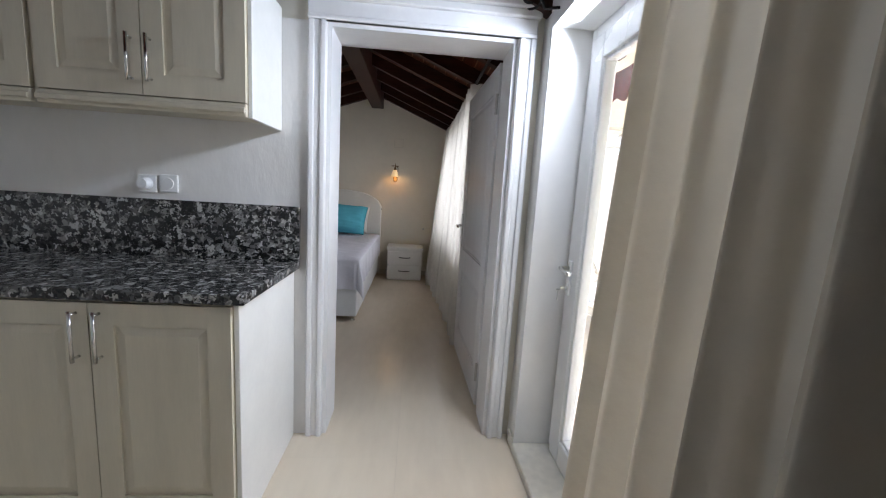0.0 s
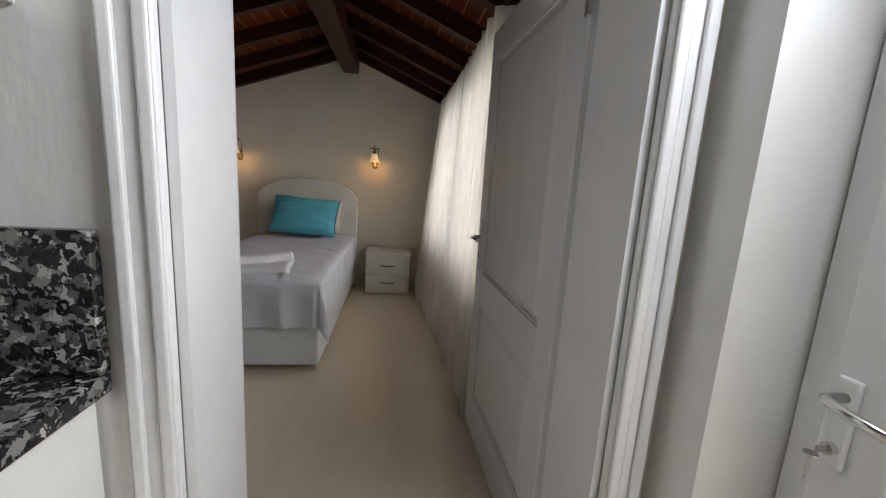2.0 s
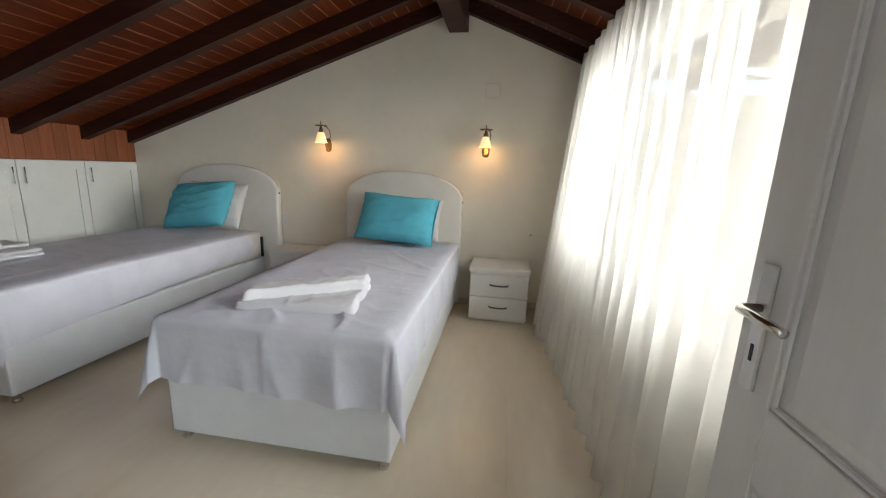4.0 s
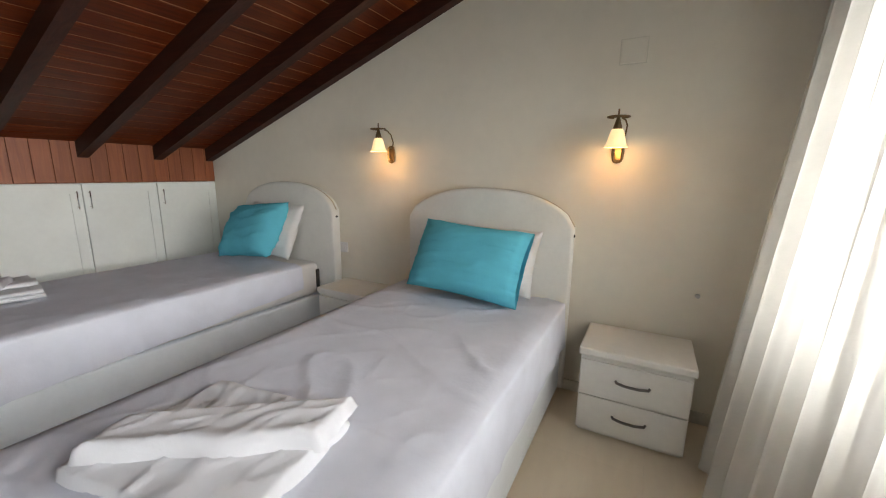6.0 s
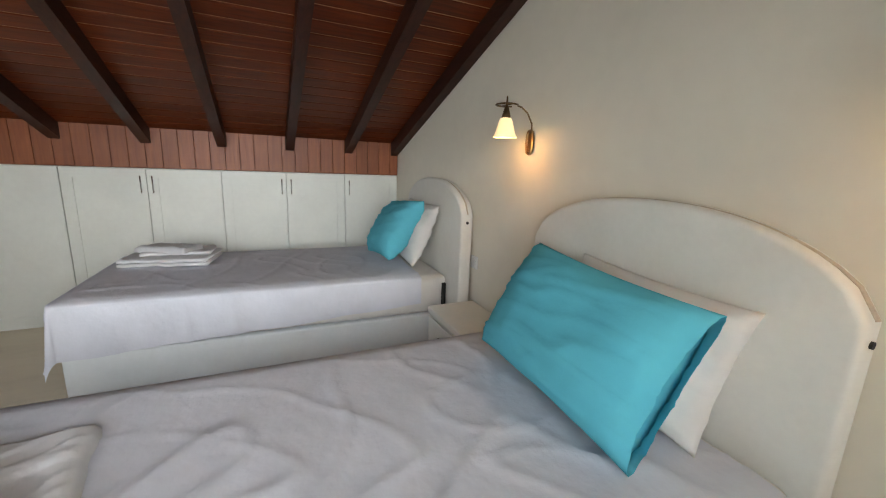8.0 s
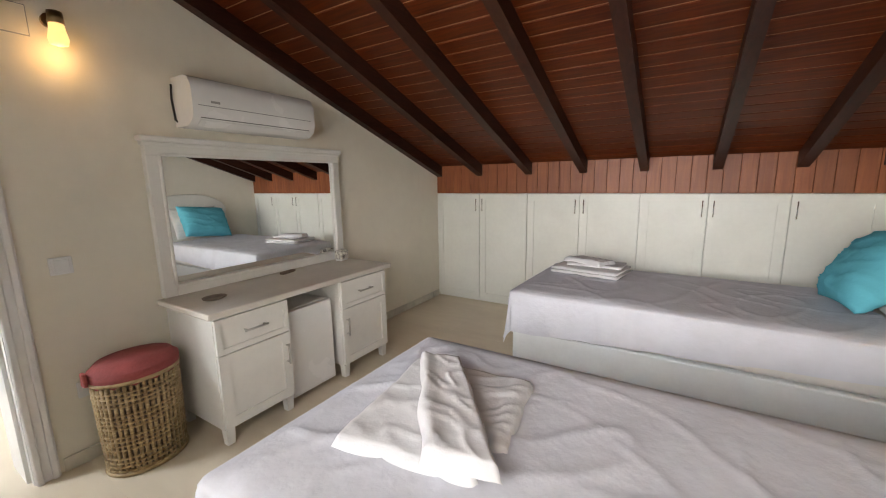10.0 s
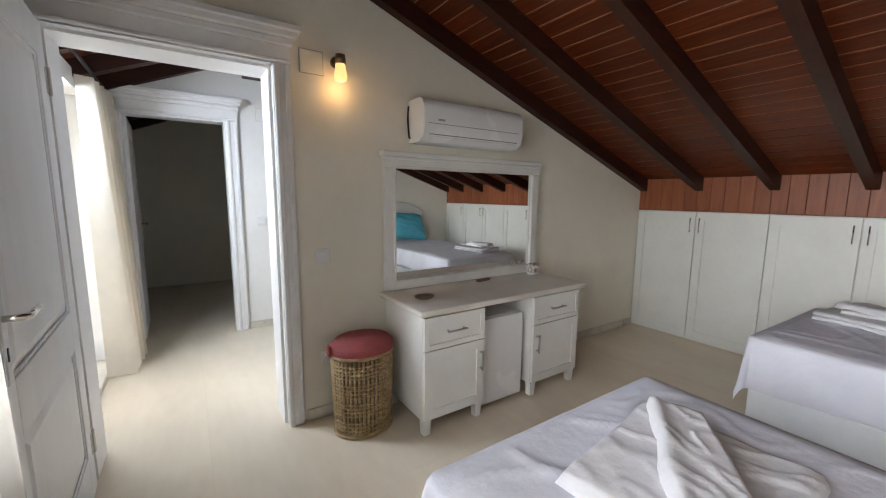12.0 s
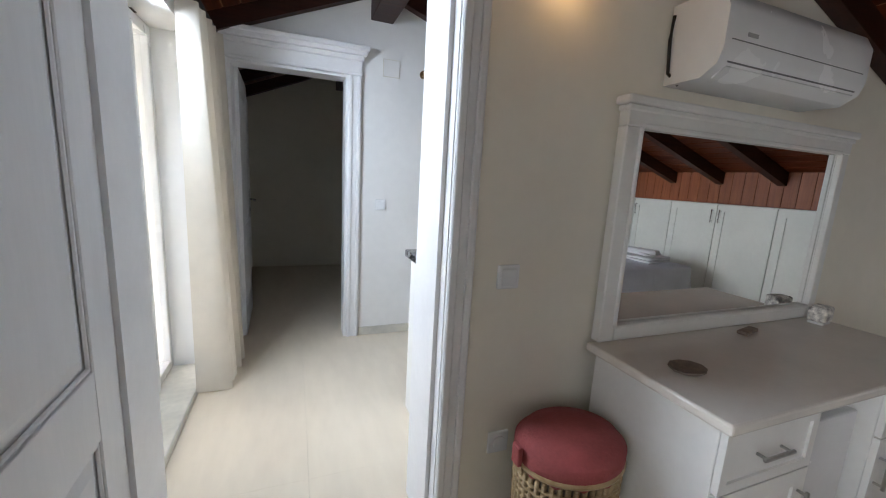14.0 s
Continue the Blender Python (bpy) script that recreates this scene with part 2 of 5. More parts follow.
DECKWOOD = wood("dark_rail_wood", (0.14, 0.12, 0.11), (0.08, 0.07, 0.07), along=(2, 14, 14))
BLUEPAD = cloth("pale_blue_pad", (0.58, 0.64, 0.74), 0, 0.05)
AWNY = cloth("yellow_awning", (0.86, 0.80, 0.66), 0, 0.6)
AWNR = cloth("red_brown_valance", (0.17, 0.065, 0.055), 0, 0.1)
EDGE_LINE = material("brown_edge_line", (0.58, 0.50, 0.39), 0.6, vary=0.1, scale=20)
DARKJOINT = material("dark_joint", (0.20, 0.20, 0.20), 0.5, vary=0.1)
GREYLINE = material("grey_joint", (0.35, 0.35, 0.34), 0.5, vary=0.1)
BARK = wood("bark", (0.14, 0.10, 0.07), (0.07, 0.05, 0.035))


# ---- builders ----
def box(bm, x0, x1, y0, y1, z0, z1, bevel=0.0, seg=1):
    r = bmesh.ops.create_cube(bm, size=1.0)
    for v in r["verts"]:
        v.co = Vector((x0 if v.co.x < 0 else x1, y0 if v.co.y < 0 else y1, z0 if v.co.z < 0 else z1))
    if bevel:
        edges = list({e for v in r["verts"] for e in v.link_edges})
        bmesh.ops.bevel(bm, geom=edges, offset=bevel, segments=seg, affect="EDGES", profile=0.5)
    return bm


def boxed(*a, **k):
    return box(bmesh.new(), *a, **k)


def hexa(bm, bottom, top):
    """A block from four bottom and four top corners."""
    vs = [bm.verts.new(c) for c in (*bottom, *top)]
    for f in ((3, 2, 1, 0), (4, 5, 6, 7), (0, 1, 5, 4), (1, 2, 6, 5), (2, 3, 7, 6), (3, 0, 4, 7)):
        bm.faces.new([vs[i] for i in f])
    return bm


def rod(bm, a, b, r, n=10, r2=None):
    a, b = Vector(a), Vector(b)
    d = b - a
    m = Matrix.Translation((a + b) / 2) @ d.to_track_quat("Z", "Y").to_matrix().to_4x4()
    bmesh.ops.create_cone(bm, cap_ends=True, segments=n, radius1=r, radius2=r if r2 is None else r2, depth=d.length, matrix=m)
    return bm


def tube(bm, pts, r, n=8):
    """A round bar bent through the points."""
    pts = [Vector(p) for p in pts]
    rings = []
    for i, p in enumerate(pts):
        d = (pts[min(i + 1, len(pts) - 1)] - pts[max(i - 1, 0)]).normalized()
        q = d.to_track_quat("Z", "Y")
        rings.append([bm.verts.new(p + q @ Vector((r * math.cos(k * math.tau / n), r * math.sin(k * math.tau / n), 0))) for k in range(n)])
    for a, b in zip(rings, rings[1:]):
        for k in range(n):
            bm.faces.new((a[k], a[(k + 1) % n], b[(k + 1) % n], b[k]))
    bm.faces.new(rings[0][::-1])
    bm.faces.new(rings[-1])
    return bm


def lathe(bm, prof, n=24, squash=1.0, centre=(0, 0, 0)):
    """Turned shape from (radius, height) pairs."""
    rings = [[bm.verts.new((centre[0] + r * math.cos(k * math.tau / n), centre[1] + squash * r * math.sin(k * math.tau / n), centre[2] + z)) for k in range(n)] for r, z in prof]
    for a, b in zip(rings, rings[1:]):
        for k in range(n):
            bm.faces.new((a[k], a[(k + 1) % n], b[(k + 1) % n], b[k]))
    return bm


def link(name, bm, mat, smooth=False):
    bmesh.ops.recalc_face_normals(bm, faces=bm.faces)
    me = bpy.data.meshes.new(name)
    bm.to_mesh(me)
    bm.free()
    me.materials.append(mat)
    if smooth:
        for p in me.polygons:
            p.use_smooth = True
    return new(name, me)


def part(name, bm, mat, parent, label="", smooth=False):
    ob = link(name, bm, mat, smooth)
    ob.parent = parent
    return tagged(ob, label)


def thing(name, m, label, category, group="", kind=""):
    ob = new(name)
    ob.matrix_world = m
    return tagged(ob, label, category, group, kind)


def structure(name, bm, mat, label, category, smooth=False):
    return tagged(link(name, bm, mat, smooth), label, category, "", "structure")


def smooth_by_angle(ob, deg=40):
    for p in ob.data.polygons:
        p.use_smooth = True
    ob.data.set_sharp_from_angle(angle=radians(deg))
    return ob


def raised_panel(bm, x0, x1, z0, z1, y, depth=0.012, slope=0.035):
    """A raised field inside a frame; its face looks to -y."""
    hexa(bm, [(x0, y, z0), (x1, y, z0), (x1, y, z1), (x0, y, z1)],
         [(x0 + slope, y - depth, z0 + slope), (x1 - slope, y - depth, z0 + slope), (x1 - slope, y - depth, z1 - slope), (x0 + slope, y - depth, z1 - slope)])
    return bm


def frame_bars(bm, x0, x1, z0, z1, w, y0, y1, bevel=0.003, turn=False):
    """A mitred frame of one piece; turn lays it in the y-z plane."""
    outer, inner = ((x0, z0), (x1, z0), (x1, z1), (x0, z1)), ((x0 + w, z0 + w), (x1 - w, z0 + w), (x1 - w, z1 - w), (x0 + w, z1 - w))
    put = (lambda a, c, d: (d, a, c)) if turn else (lambda a, c, d: (a, d, c))
    o0, o1, i0, i1 = [[bm.verts.new(put(a, c, d)) for a, c in ring] for ring, d in ((outer, y0), (outer, y1), (inner, y0), (inner, y1))]
    made = []
    for k in range(4):
        n = (k + 1) % 4
        for f in ((o0[k], o0[n], i0[n], i0[k]), (o1[n], o1[k], i1[k], i1[n]), (o0[n], o0[k], o1[k], o1[n]), (i0[k], i0[n], i1[n], i1[k])):
            made.append(bm.faces.new(f))
    if bevel:
        edges = [e for e in {e for f in made for e in f.edges} if e.calc_face_angle(0) > 0.5]
        bmesh.ops.bevel(bm, geom=edges, offset=bevel, segments=1, affect="EDGES", profile=0.5)
    return bm


# ---- plan ----
XR, XW, YN, YK, YF, YD = 0.285, -4.28, 2.26, 2.0, 5.98, 0.27
RIDGE, EAVE_L, SL, SR, RD = -0.9, 1.435, 0.353, 0.41, 0.115
PEAK = EAVE_L + SL * (RIDGE - XW)


def under(x):
    """Height of the rafters' lower edge."""
    return PEAK + SL * (x - RIDGE) if x < RIDGE else PEAK - SR * (x - RIDGE)


def boards_at(x):
    return under(x) + RD


def gable_wall(name, y0, y1, xl, xr, openings, mat, label):
    bm = bmesh.new()
    xs = sorted({xl, xr, *([RIDGE] if xl < RIDGE < xr else []), *[v for o in openings for v in o[:2]]})
    for a, b in zip(xs, xs[1:]):
        lo = 0.0
        for oa, ob_, top in openings:
            if a >= oa - 1e-6 and b <= ob_ + 1e-6:
                lo = top
        ta, tb = boards_at(a) + 0.03, boards_at(b) + 0.03
        hexa(bm, [(a, y0, lo), (b, y0, lo), (b, y1, lo), (a, y1, lo)], [(a, y0, ta), (b, y0, tb), (b, y1, tb), (a, y1, ta)])
    return structure(name, bm, mat, label, "wall")


def side_wall(name, x0, x1, y0, y1, openings, mat, label, top):
    bm = bmesh.new()
    ys = sorted({y0, y1, *[v for o in openings for v in o[:2]]})
    for a, b in zip(ys, ys[1:]):
        hole = [o for o in openings if a >= o[0] - 1e-6 and b <= o[1] + 1e-6]
        spans = [(0.0, top)] if not hole else [(0.0, hole[0][2])] * (hole[0][2] > 0) + [(hole[0][3], top)]
        for lo, hi in spans:
            box(bm, x0, x1, a, b, lo, hi)
    return structure(name, bm, mat, label, "wall")


DL, DR, DH = -0.725, 0.16, 2.05
gable_wall("wall_north", YF, YF + 0.25, -4.9, 0.55, [], PLASTER, "cream painted plaster gable wall behind the beds")
gable_wall("wall_middle", YK + 0.002, YN, -4.9, XR, [(DL, DR, DH)], PLASTER, "cream plaster wall with the bedroom doorway")
side_wall("wall_kitchen_skin", -2.6, DL - 0.07, YK - 0.012, YK, [], STUCCO, "white rough plaster kitchen wall over the counter", 2.05)
gable_wall("wall_south", YD - 0.16, YD, -2.6, XR, [(-0.655, 0.14, DH)], WHITEPL, "white plaster kitchen wall with a dark doorway")
side_wall("wall_east", XR, 0.56, -2.5, YF + 0.25, [(0.60, 1.87, 0.0, 2.07), (3.1, 5.45, 0.75, 2.05)], WHITEPL, "white plaster outer wall with deep door and window reveals", boards_at(0.42))
side_wall("wall_west", -5.0, -4.86, YK, YF + 0.25, [], PLASTER, "plaster knee wall behind the built-in cupboards", 1.4)
side_wall("wall_kitchen_west", -2.74, -2.6, -2.5, YK, [], WHITEPL, "plain white plaster end wall of the kitchen", boards_at(-2.6))
gable_wall("wall_hall_south", -2.6, -2.45, -2.74, 0.56, [], PLASTER, "plain plaster end wall of the dark hall")

# floor: stone tiles on a screed
floor = structure("floor", boxed(-5.0, 0.56, -2.6, 6.25, -0.12, -0.006), GROUT, "beige polished stone tile floor with tight joints", "floor")

# ceiling boards, rafters, ridge
bm = bmesh.new()


def slope_point(side, s, up):
    n = math.hypot(1, SL if side < 0 else SR)
    k = SL if side < 0 else SR
    x = RIDGE + side * s / n
    return x, PEAK + RD - k * s / n + up


for side, length in ((-1, 4.35), (1, 1.72)):
    s = 0.0
    while s < length:
        w = 0.112
        e = min(s + w, length)
        sec = [slope_point(side, q, up) for q, up in ((s + 0.0006, 0.02), (s + 0.0006, 0.007), (s + 0.0075, 0.0), (e - 0.0075, 0.0), (e - 0.0006, 0.007), (e - 0.0006, 0.02))]
        near, far = ([bm.verts.new((x, yy, z)) for x, z in sec] for yy in (-2.6, 6.25))
        for k in range(6):
            bm.faces.new((near[k], near[(k + 1) % 6], far[(k + 1) % 6], far[k]))
        bm.faces.new(near[::-1]), bm.faces.new(far)
        s += w
bmesh.ops.recalc_face_normals(bm, faces=bm.faces)
ceiling = structure("ceiling", bm, BOARD, "pitched ceiling of red-brown mahogany boards", "ceiling")
# roof deck just above the boards; its pale colour paints glints into the grooves
bm = bmesh.new()
for side, length in ((-1, 4.4), (1, 1.74)):
    xa, za = slope_point(side, 0, 0.004)
    xb, zb = slope_point(side, length, 0.004)
    hexa(bm, [(xa, -2.62, za), (xb, -2.62, zb), (xb, 6.27, zb), (xa, 6.27, za)], [(xa, -2.62, za + 0.1), (xb, -2.62, zb + 0.1), (xb, 6.27, zb + 0.1), (xa, 6.27, za + 0.1)])
structure("roof", bm, GROOVE_GLINT, "timber roof deck, pale to paint glints in the board grooves", "roof")
for y in (-1.9, -1.2, -0.5, 0.33, 0.85, 1.4, 1.94, 2.3, 2.82, 3.38, 3.92, 4.44, 4.97, 5.49, 5.94):
    for side, xend in ((-1, -4.3 if y > 2.1 else -2.62), (1, 0.66)):
        bm = bmesh.new()
        xe, xi = xend, RIDGE + side * 0.07
        w = 0.034
        hexa(bm, [(xi, y - w, under(xi)), (xe, y - w, under(xe)), (xe, y + w, under(xe)), (xi, y + w, under(xi))],
             [(xi, y - w, boards_at(xi) + 0.004), (xe, y - w, boards_at(xe) + 0.004), (xe, y + w, boards_at(xe) + 0.004), (xi, y + w, boards_at(xi) + 0.004)])
        part("rafter", bm, RAFT, ceiling)
part("ridge_beam", boxed(RIDGE - 0.085, RIDGE + 0.085, -2.4, 5.975, 2.455, PEAK + RD + 0.02, 0.006), RAFT, ceiling)

# fascia of vertical planks above the cupboards
fascia = structure("fascia", boxed(XW - 0.05, XW - 0.022, YN, YF, 1.243, 1.60), RAFT, "red-brown timber fascia above the cupboards", "trim")
y = YN + 0.002
while y < YF - 0.02:
    w = min(0.110, YF - 0.002 - y)
    part("plank", boxed(XW - 0.022, XW - 0.002, y + 0.001, y + w - 0.001, 1.243, 1.56, 0.0025), FASC, fascia)
    y += 0.110


# ---- doorways ----
def casing(name, y_face, out, x0, x1, h, w, crown, label):
    """Moulded door surround; out is the way it faces along y (-1 or 1)."""
    t = thing(name, pose(0, 0, 0), label, "door frame", "", "structure")
    for nm, a, b in (("jamb", x0 - w, x0), ("jamb", x1, x1 + w)):
        bm = bmesh.new()
        lo, hi = sorted((y_face, y_face + out * 0.022))
        box(bm, a, b, lo, hi, 0, h + w * 0.0, 0.004)
        for k in (0.16, 0.78):
            lo2, hi2 = sorted((y_face + out * 0.021, y_face + out * 0.031))
            box(bm, a + w * k - 0.009, a + w * k + 0.018, lo2, hi2, 0, h, 0.007, 3)
        part(nm, bm, TRIM, t)
    bm = bmesh.new()
    lo, hi = sorted((y_face, y_face + out * 0.024))
    box(bm, x0 - w, x1 + w, lo, hi, h, h + w, 0.003)
    for k, (dz, th, ext) in enumerate(((0.0, 0.034, 0.0), (w, 0.045, 0.012), (w + 0.035, 0.062, 0.03), (w + 0.065, 0.08, 0.048))[: 4 if crown else 2]):
        lo, hi = sorted((y_face, y_face + out * th))
        box(bm, x0 - w - ext, x1 + w + ext, lo, hi, h + dz, h + dz + (0.034 if k else 0.02), 0.005)
    part("head", bm, TRIM, t)
    return t


def lining(name, x0, x1, y0, y1, h, label, rebate=0.0):
    """Boards round a doorway: the lining proper, then the thinner rebate that takes the closed leaf."""
    t = thing(name, pose(0, 0, 0), label, "door frame", "", "structure")
    for kind, a, b, th in (("board", y0, y1 - rebate, 0.018), ("rebate", y1 - rebate, y1, 0.003)):
        if b - a > 0.001:
            part("side_" + kind, boxed(x0 - 0.001, x0 + th, a, b, 0, h), TRIM, t)
            part("side_" + kind, boxed(x1 - th, x1 + 0.001, a, b, 0, h), TRIM, t)
            part("head_" + kind, boxed(x0 + th, x1 - th, a, b, h - th, h + 0.001), TRIM, t)
    return t


casing("door_frame_kitchen_side", YK - 0.012, -1, DL, DR, DH, 0.085, True, "white moulded wooden door surround with a crown")
casing("door_frame_bedroom_side", YN, 1, DL, DR, DH, 0.088, True, "white moulded wooden door surround on the bedroom wall")
lining("door_lining_bedroom", DL, DR, YK - 0.01, YN + 0.004, DH, "white painted lining of the bedroom doorway", 0.046)
casing("door_frame_hall", YD, 1, -0.655, 0.14, DH, 0.10, True, "white moulded door surround round the dark hall doorway")
lining("door_lining_hall", -0.655, 0.14, YD - 0.165, YD + 0.004, DH, "white painted lining of the hall doorway")


def lever(parent, x, z, y, side, flip=1):
    """Door handle: long plate, lever and keyhole; side is the way its face looks."""
    bm = bmesh.new()
    lo, hi = sorted((y, y + side * 0.008))
    box(bm, x - 0.02, x + 0.02, lo, hi, z - 0.17, z + 0.09, 0.004, 2)
    plate = part("handle_plate", bm, STEEL, parent, "brushed steel handle plate")
    bm = bmesh.new()
    tube(bm, [(x, y, z), (x, y + side * 0.04, z), (x - flip * 0.012, y + side * 0.052, z), (x - flip * 0.06, y + side * 0.055, z + 0.002), (x - flip * 0.125, y + side * 0.05, z - 0.004)], 0.009, 10)
    part("lever", bm, CHROME, plate, "polished lever", True)
    bm = bmesh.new()
    lo, hi = sorted((y + side * 0.007, y + side * 0.0095))
    box(bm, x - 0.004, x + 0.004, lo, hi, z - 0.11, z - 0.075)
    part("keyhole", bm, BLACK, plate, "dark keyhole")


def door_leaf(name, m, w, h, label, handle_x, category="door"):
    """Panelled leaf: local x from the hinge, y through the thickness."""
    t = thing(name, m, label, category, "", "structure")
    th, st, mid, rail = 0.04, 0.115, 0.70, 0.165
    bm = bmesh.new()
    box(bm, 0, st, -th / 2, th / 2, 0, h, 0.003)
    box(bm, w - st, w, -th / 2, th / 2, 0, h, 0.003)
    for z0, z1 in ((0, 0.2), (mid, mid + rail), (h - 0.14, h)):
        box(bm, st, w - st, -th / 2, th / 2, z0, z1, 0.002)
    part("leaf_frame", bm, DOORP, t)
    for z0, z1 in ((0.2, mid), (mid + rail, h - 0.14)):
        bm = bmesh.new()
        box(bm, st, w - st, -0.008, 0.008, z0, z1)
        for sgn in (-1, 1):
            raised_panel(bm, st + 0.018, w - st - 0.018, z0 + 0.018, z1 - 0.018, sgn * 0.008, -sgn * 0.009, 0.03)
            for a, b, c, d in ((st, st + 0.014, z0, z1), (w - st - 0.014, w - st, z0, z1), (st, w - st, z0, z0 + 0.014), (st, w - st, z1 - 0.014, z1)):
                lo, hi = sorted((sgn * 0.0085, sgn * 0.016))
                box(bm, a, b, lo, hi, c, d, 0.004)
        part("door_panel", bm, DOORP, t)
    lever(t, handle_x, 1.045, th / 2, 1)
    lever(t, handle_x, 1.045, -th / 2, -1)
    for z in (0.22, h - 0.22):
        bm = bmesh.new()
        rod(bm, (-0.004, 0.024, z - 0.055), (-0.004, 0.024, z + 0.055), 0.008)
        box(bm, 0.001, 0.030, th / 2 - 0.001, th / 2 + 0.002, z - 0.05, z + 0.05, 0.001)
        part("hinge", bm, STEEL, t, "steel hinge")
    return t


door_leaf("door_1", pose(DR - 0.002, YN + 0.018, 0.008, 0, 0, 92.1), 0.95, 2.025, "white panelled bedroom door standing open against the curtain", 0.893)
door_leaf("door_2", pose(0.115, YD - 0.17, 0.008, 0, 0, -88), 0.74, 2.03, "white panelled door standing open into the dark hall", 0.69)


# ---- kitchen ----
def bar_handle(parent, p0, p1, out, name="handle", mat=CHROME, r=0.006):
    p0, p1, out = Vector(p0), Vector(p1), Vector(out)
    bm = bmesh.new()
    d = (p1 - p0).normalized() * 0.012
    rod(bm, p0 + out - d, p1 + out + d, r, 10)
    rod(bm, p0, p0 + out, r * 0.8, 8)
    rod(bm, p1, p1 + out, r * 0.8, 8)
    return part(name, bm, mat, parent, "polished metal bar handle", True)


def cabinet_door(parent, x0, x1, z0, z1, y, mat, handle=None, rail=0.075):
    """A framed door with a raised panel, front towards -y."""
    bm = bmesh.new()
    frame_bars(bm, x0, x1, z0, z1, rail, y - 0.02, y)
    box(bm, x0 + rail - 0.001, x1 - rail + 0.001, y - 0.011, y - 0.002, z0 + rail - 0.001, z1 - rail + 0.001)
    raised_panel(bm, x0 + rail + 0.008, x1 - rail - 0.008, z0 + rail + 0.008, z1 - rail - 0.008, y - 0.011, 0.008, 0.026)
    d = part("cabinet_door", bm, mat, parent)
    if handle:
        hx, hz0, hz1 = handle
        bar_handle(d, (hx, y - 0.02, hz0), (hx, y - 0.02, hz1), (0, -0.028, 0))
    return d


def base_unit(x0, x1, label, end=False):
    t = thing("base_cabinet", pose(x0, 1.38, 0), label, "cabinet", "kitchen base cabinets")
    w = x1 - x0
    part("body", boxed(0, w - (0.018 if end else 0), 0.0, 0.60, 0.09, 0.895), TAUPE, t)
    part("plinth", boxed(0.0, w - 0.02, 0.05, 0.58, 0, 0.09), TAUPE, t)
    if end:
        part("end_panel", boxed(w - 0.018, w, -0.004, 0.60, 0.0, 0.895, 0.002), LACQ, t, "white end panel")
    mid = w / 2 - 0.01
    cabinet_door(t, 0.004, mid - 0.002, 0.10, 0.885, 0.0, TAUPE, (mid - 0.036, 0.70, 0.85))
    cabinet_door(t, mid + 0.002, w - 0.022, 0.10, 0.885, 0.0, TAUPE, (mid + 0.036, 0.70, 0.85))
    return t


base_unit(-1.80, -0.87, "taupe kitchen base cabinet with raised-panel doors and white end panel", True)
base_unit(-2.59, -1.802, "taupe kitchen base cabinet with raised-panel doors")
bm = bmesh.new()
box(bm, -2.59, -0.842, 1.345, 1.985, 0.897, 0.935, 0.004, 2)
counter = tagged(link("countertop", bm, GRANITE), "speckled dark grey granite countertop with upstand", "countertop")
bm = boxed(-2.59, -0.842, 1.962, 1.987, 0.9355, 1.20, 0.003)
part("upstand", bm, GRANITE, counter)


def wall_unit(x0, x1, label, end=False):
    t = thing("wall_cabinet", pose(x0, 1.66, 1.55), label, "cabinet", "kitchen wall cabinets")
    w, d, h = x1 - x0, 0.326, 0.54
    part("body", boxed(0, w - (0.016 if end else 0), 0.0, d, 0.03, h), TAUPE, t)
    if end:
        part("end_panel", boxed(w - 0.016, w, -0.002, d, 0.0, h, 0.002), LACQ, t, "cream end panel")
    bm = bmesh.new()
    box(bm, 0, w - 0.016, -0.022, 0.0, 0.0, 0.05, 0.006, 2)
    box(bm, 0, w - 0.016, -0.032, -0.022, 0.012, 0.036, 0.005)
    part("light_rail", bm, TAUPE, t)
    mid = (w - 0.016) / 2
    cabinet_door(t, 0.003, mid - 0.002, 0.054, h, 0.0, TAUPE, (mid - 0.034, 0.11, 0.25))
    cabinet_door(t, mid + 0.002, w - 0.019, 0.054, h, 0.0, TAUPE, (mid + 0.034, 0.11, 0.25))
    return t


wall_unit(-1.69, -0.93, "taupe kitchen wall cabinet with raised-panel doors and cream side", True)
wall_unit(-2.50, -1.692, "taupe kitchen wall cabinet with raised-panel doors")


def socket(name, m, label, double=False, plug=False):
    t = thing(name, m, label, "socket")
    part("plate", boxed(-0.042, 0.042, -0.012, 0, -0.042, 0.042, 0.005, 2), UPVC, t)
    bm = bmesh.new()
    if plug:
        lathe(bm, [(0.0, -0.002), (0.026, -0.002), (0.027, -0.008), (0.024, -0.010), (0.022, -0.003), (0.0, -0.003)], 20)
        bmesh.ops.rotate(bm, verts=bm.verts, matrix=Matrix.Rotation(radians(90), 3, "X"))
        bmesh.ops.translate(bm, verts=bm.verts, vec=(0, -0.022, 0))
        part("socket_well", bm, UPVC, t)
        bm = bmesh.new()
        for sx in (-0.009, 0.009):
            rod(bm, (sx, -0.0135, 0), (sx, -0.0115, 0), 0.0035, 8)
        part("contact_hole", bm, BLACK, t)
    else:
        box(bm, -0.03, 0.03, -0.017, -0.012, -0.03, 0.03, 0.003)
        part("rocker", bm, UPVC, t)
    return t


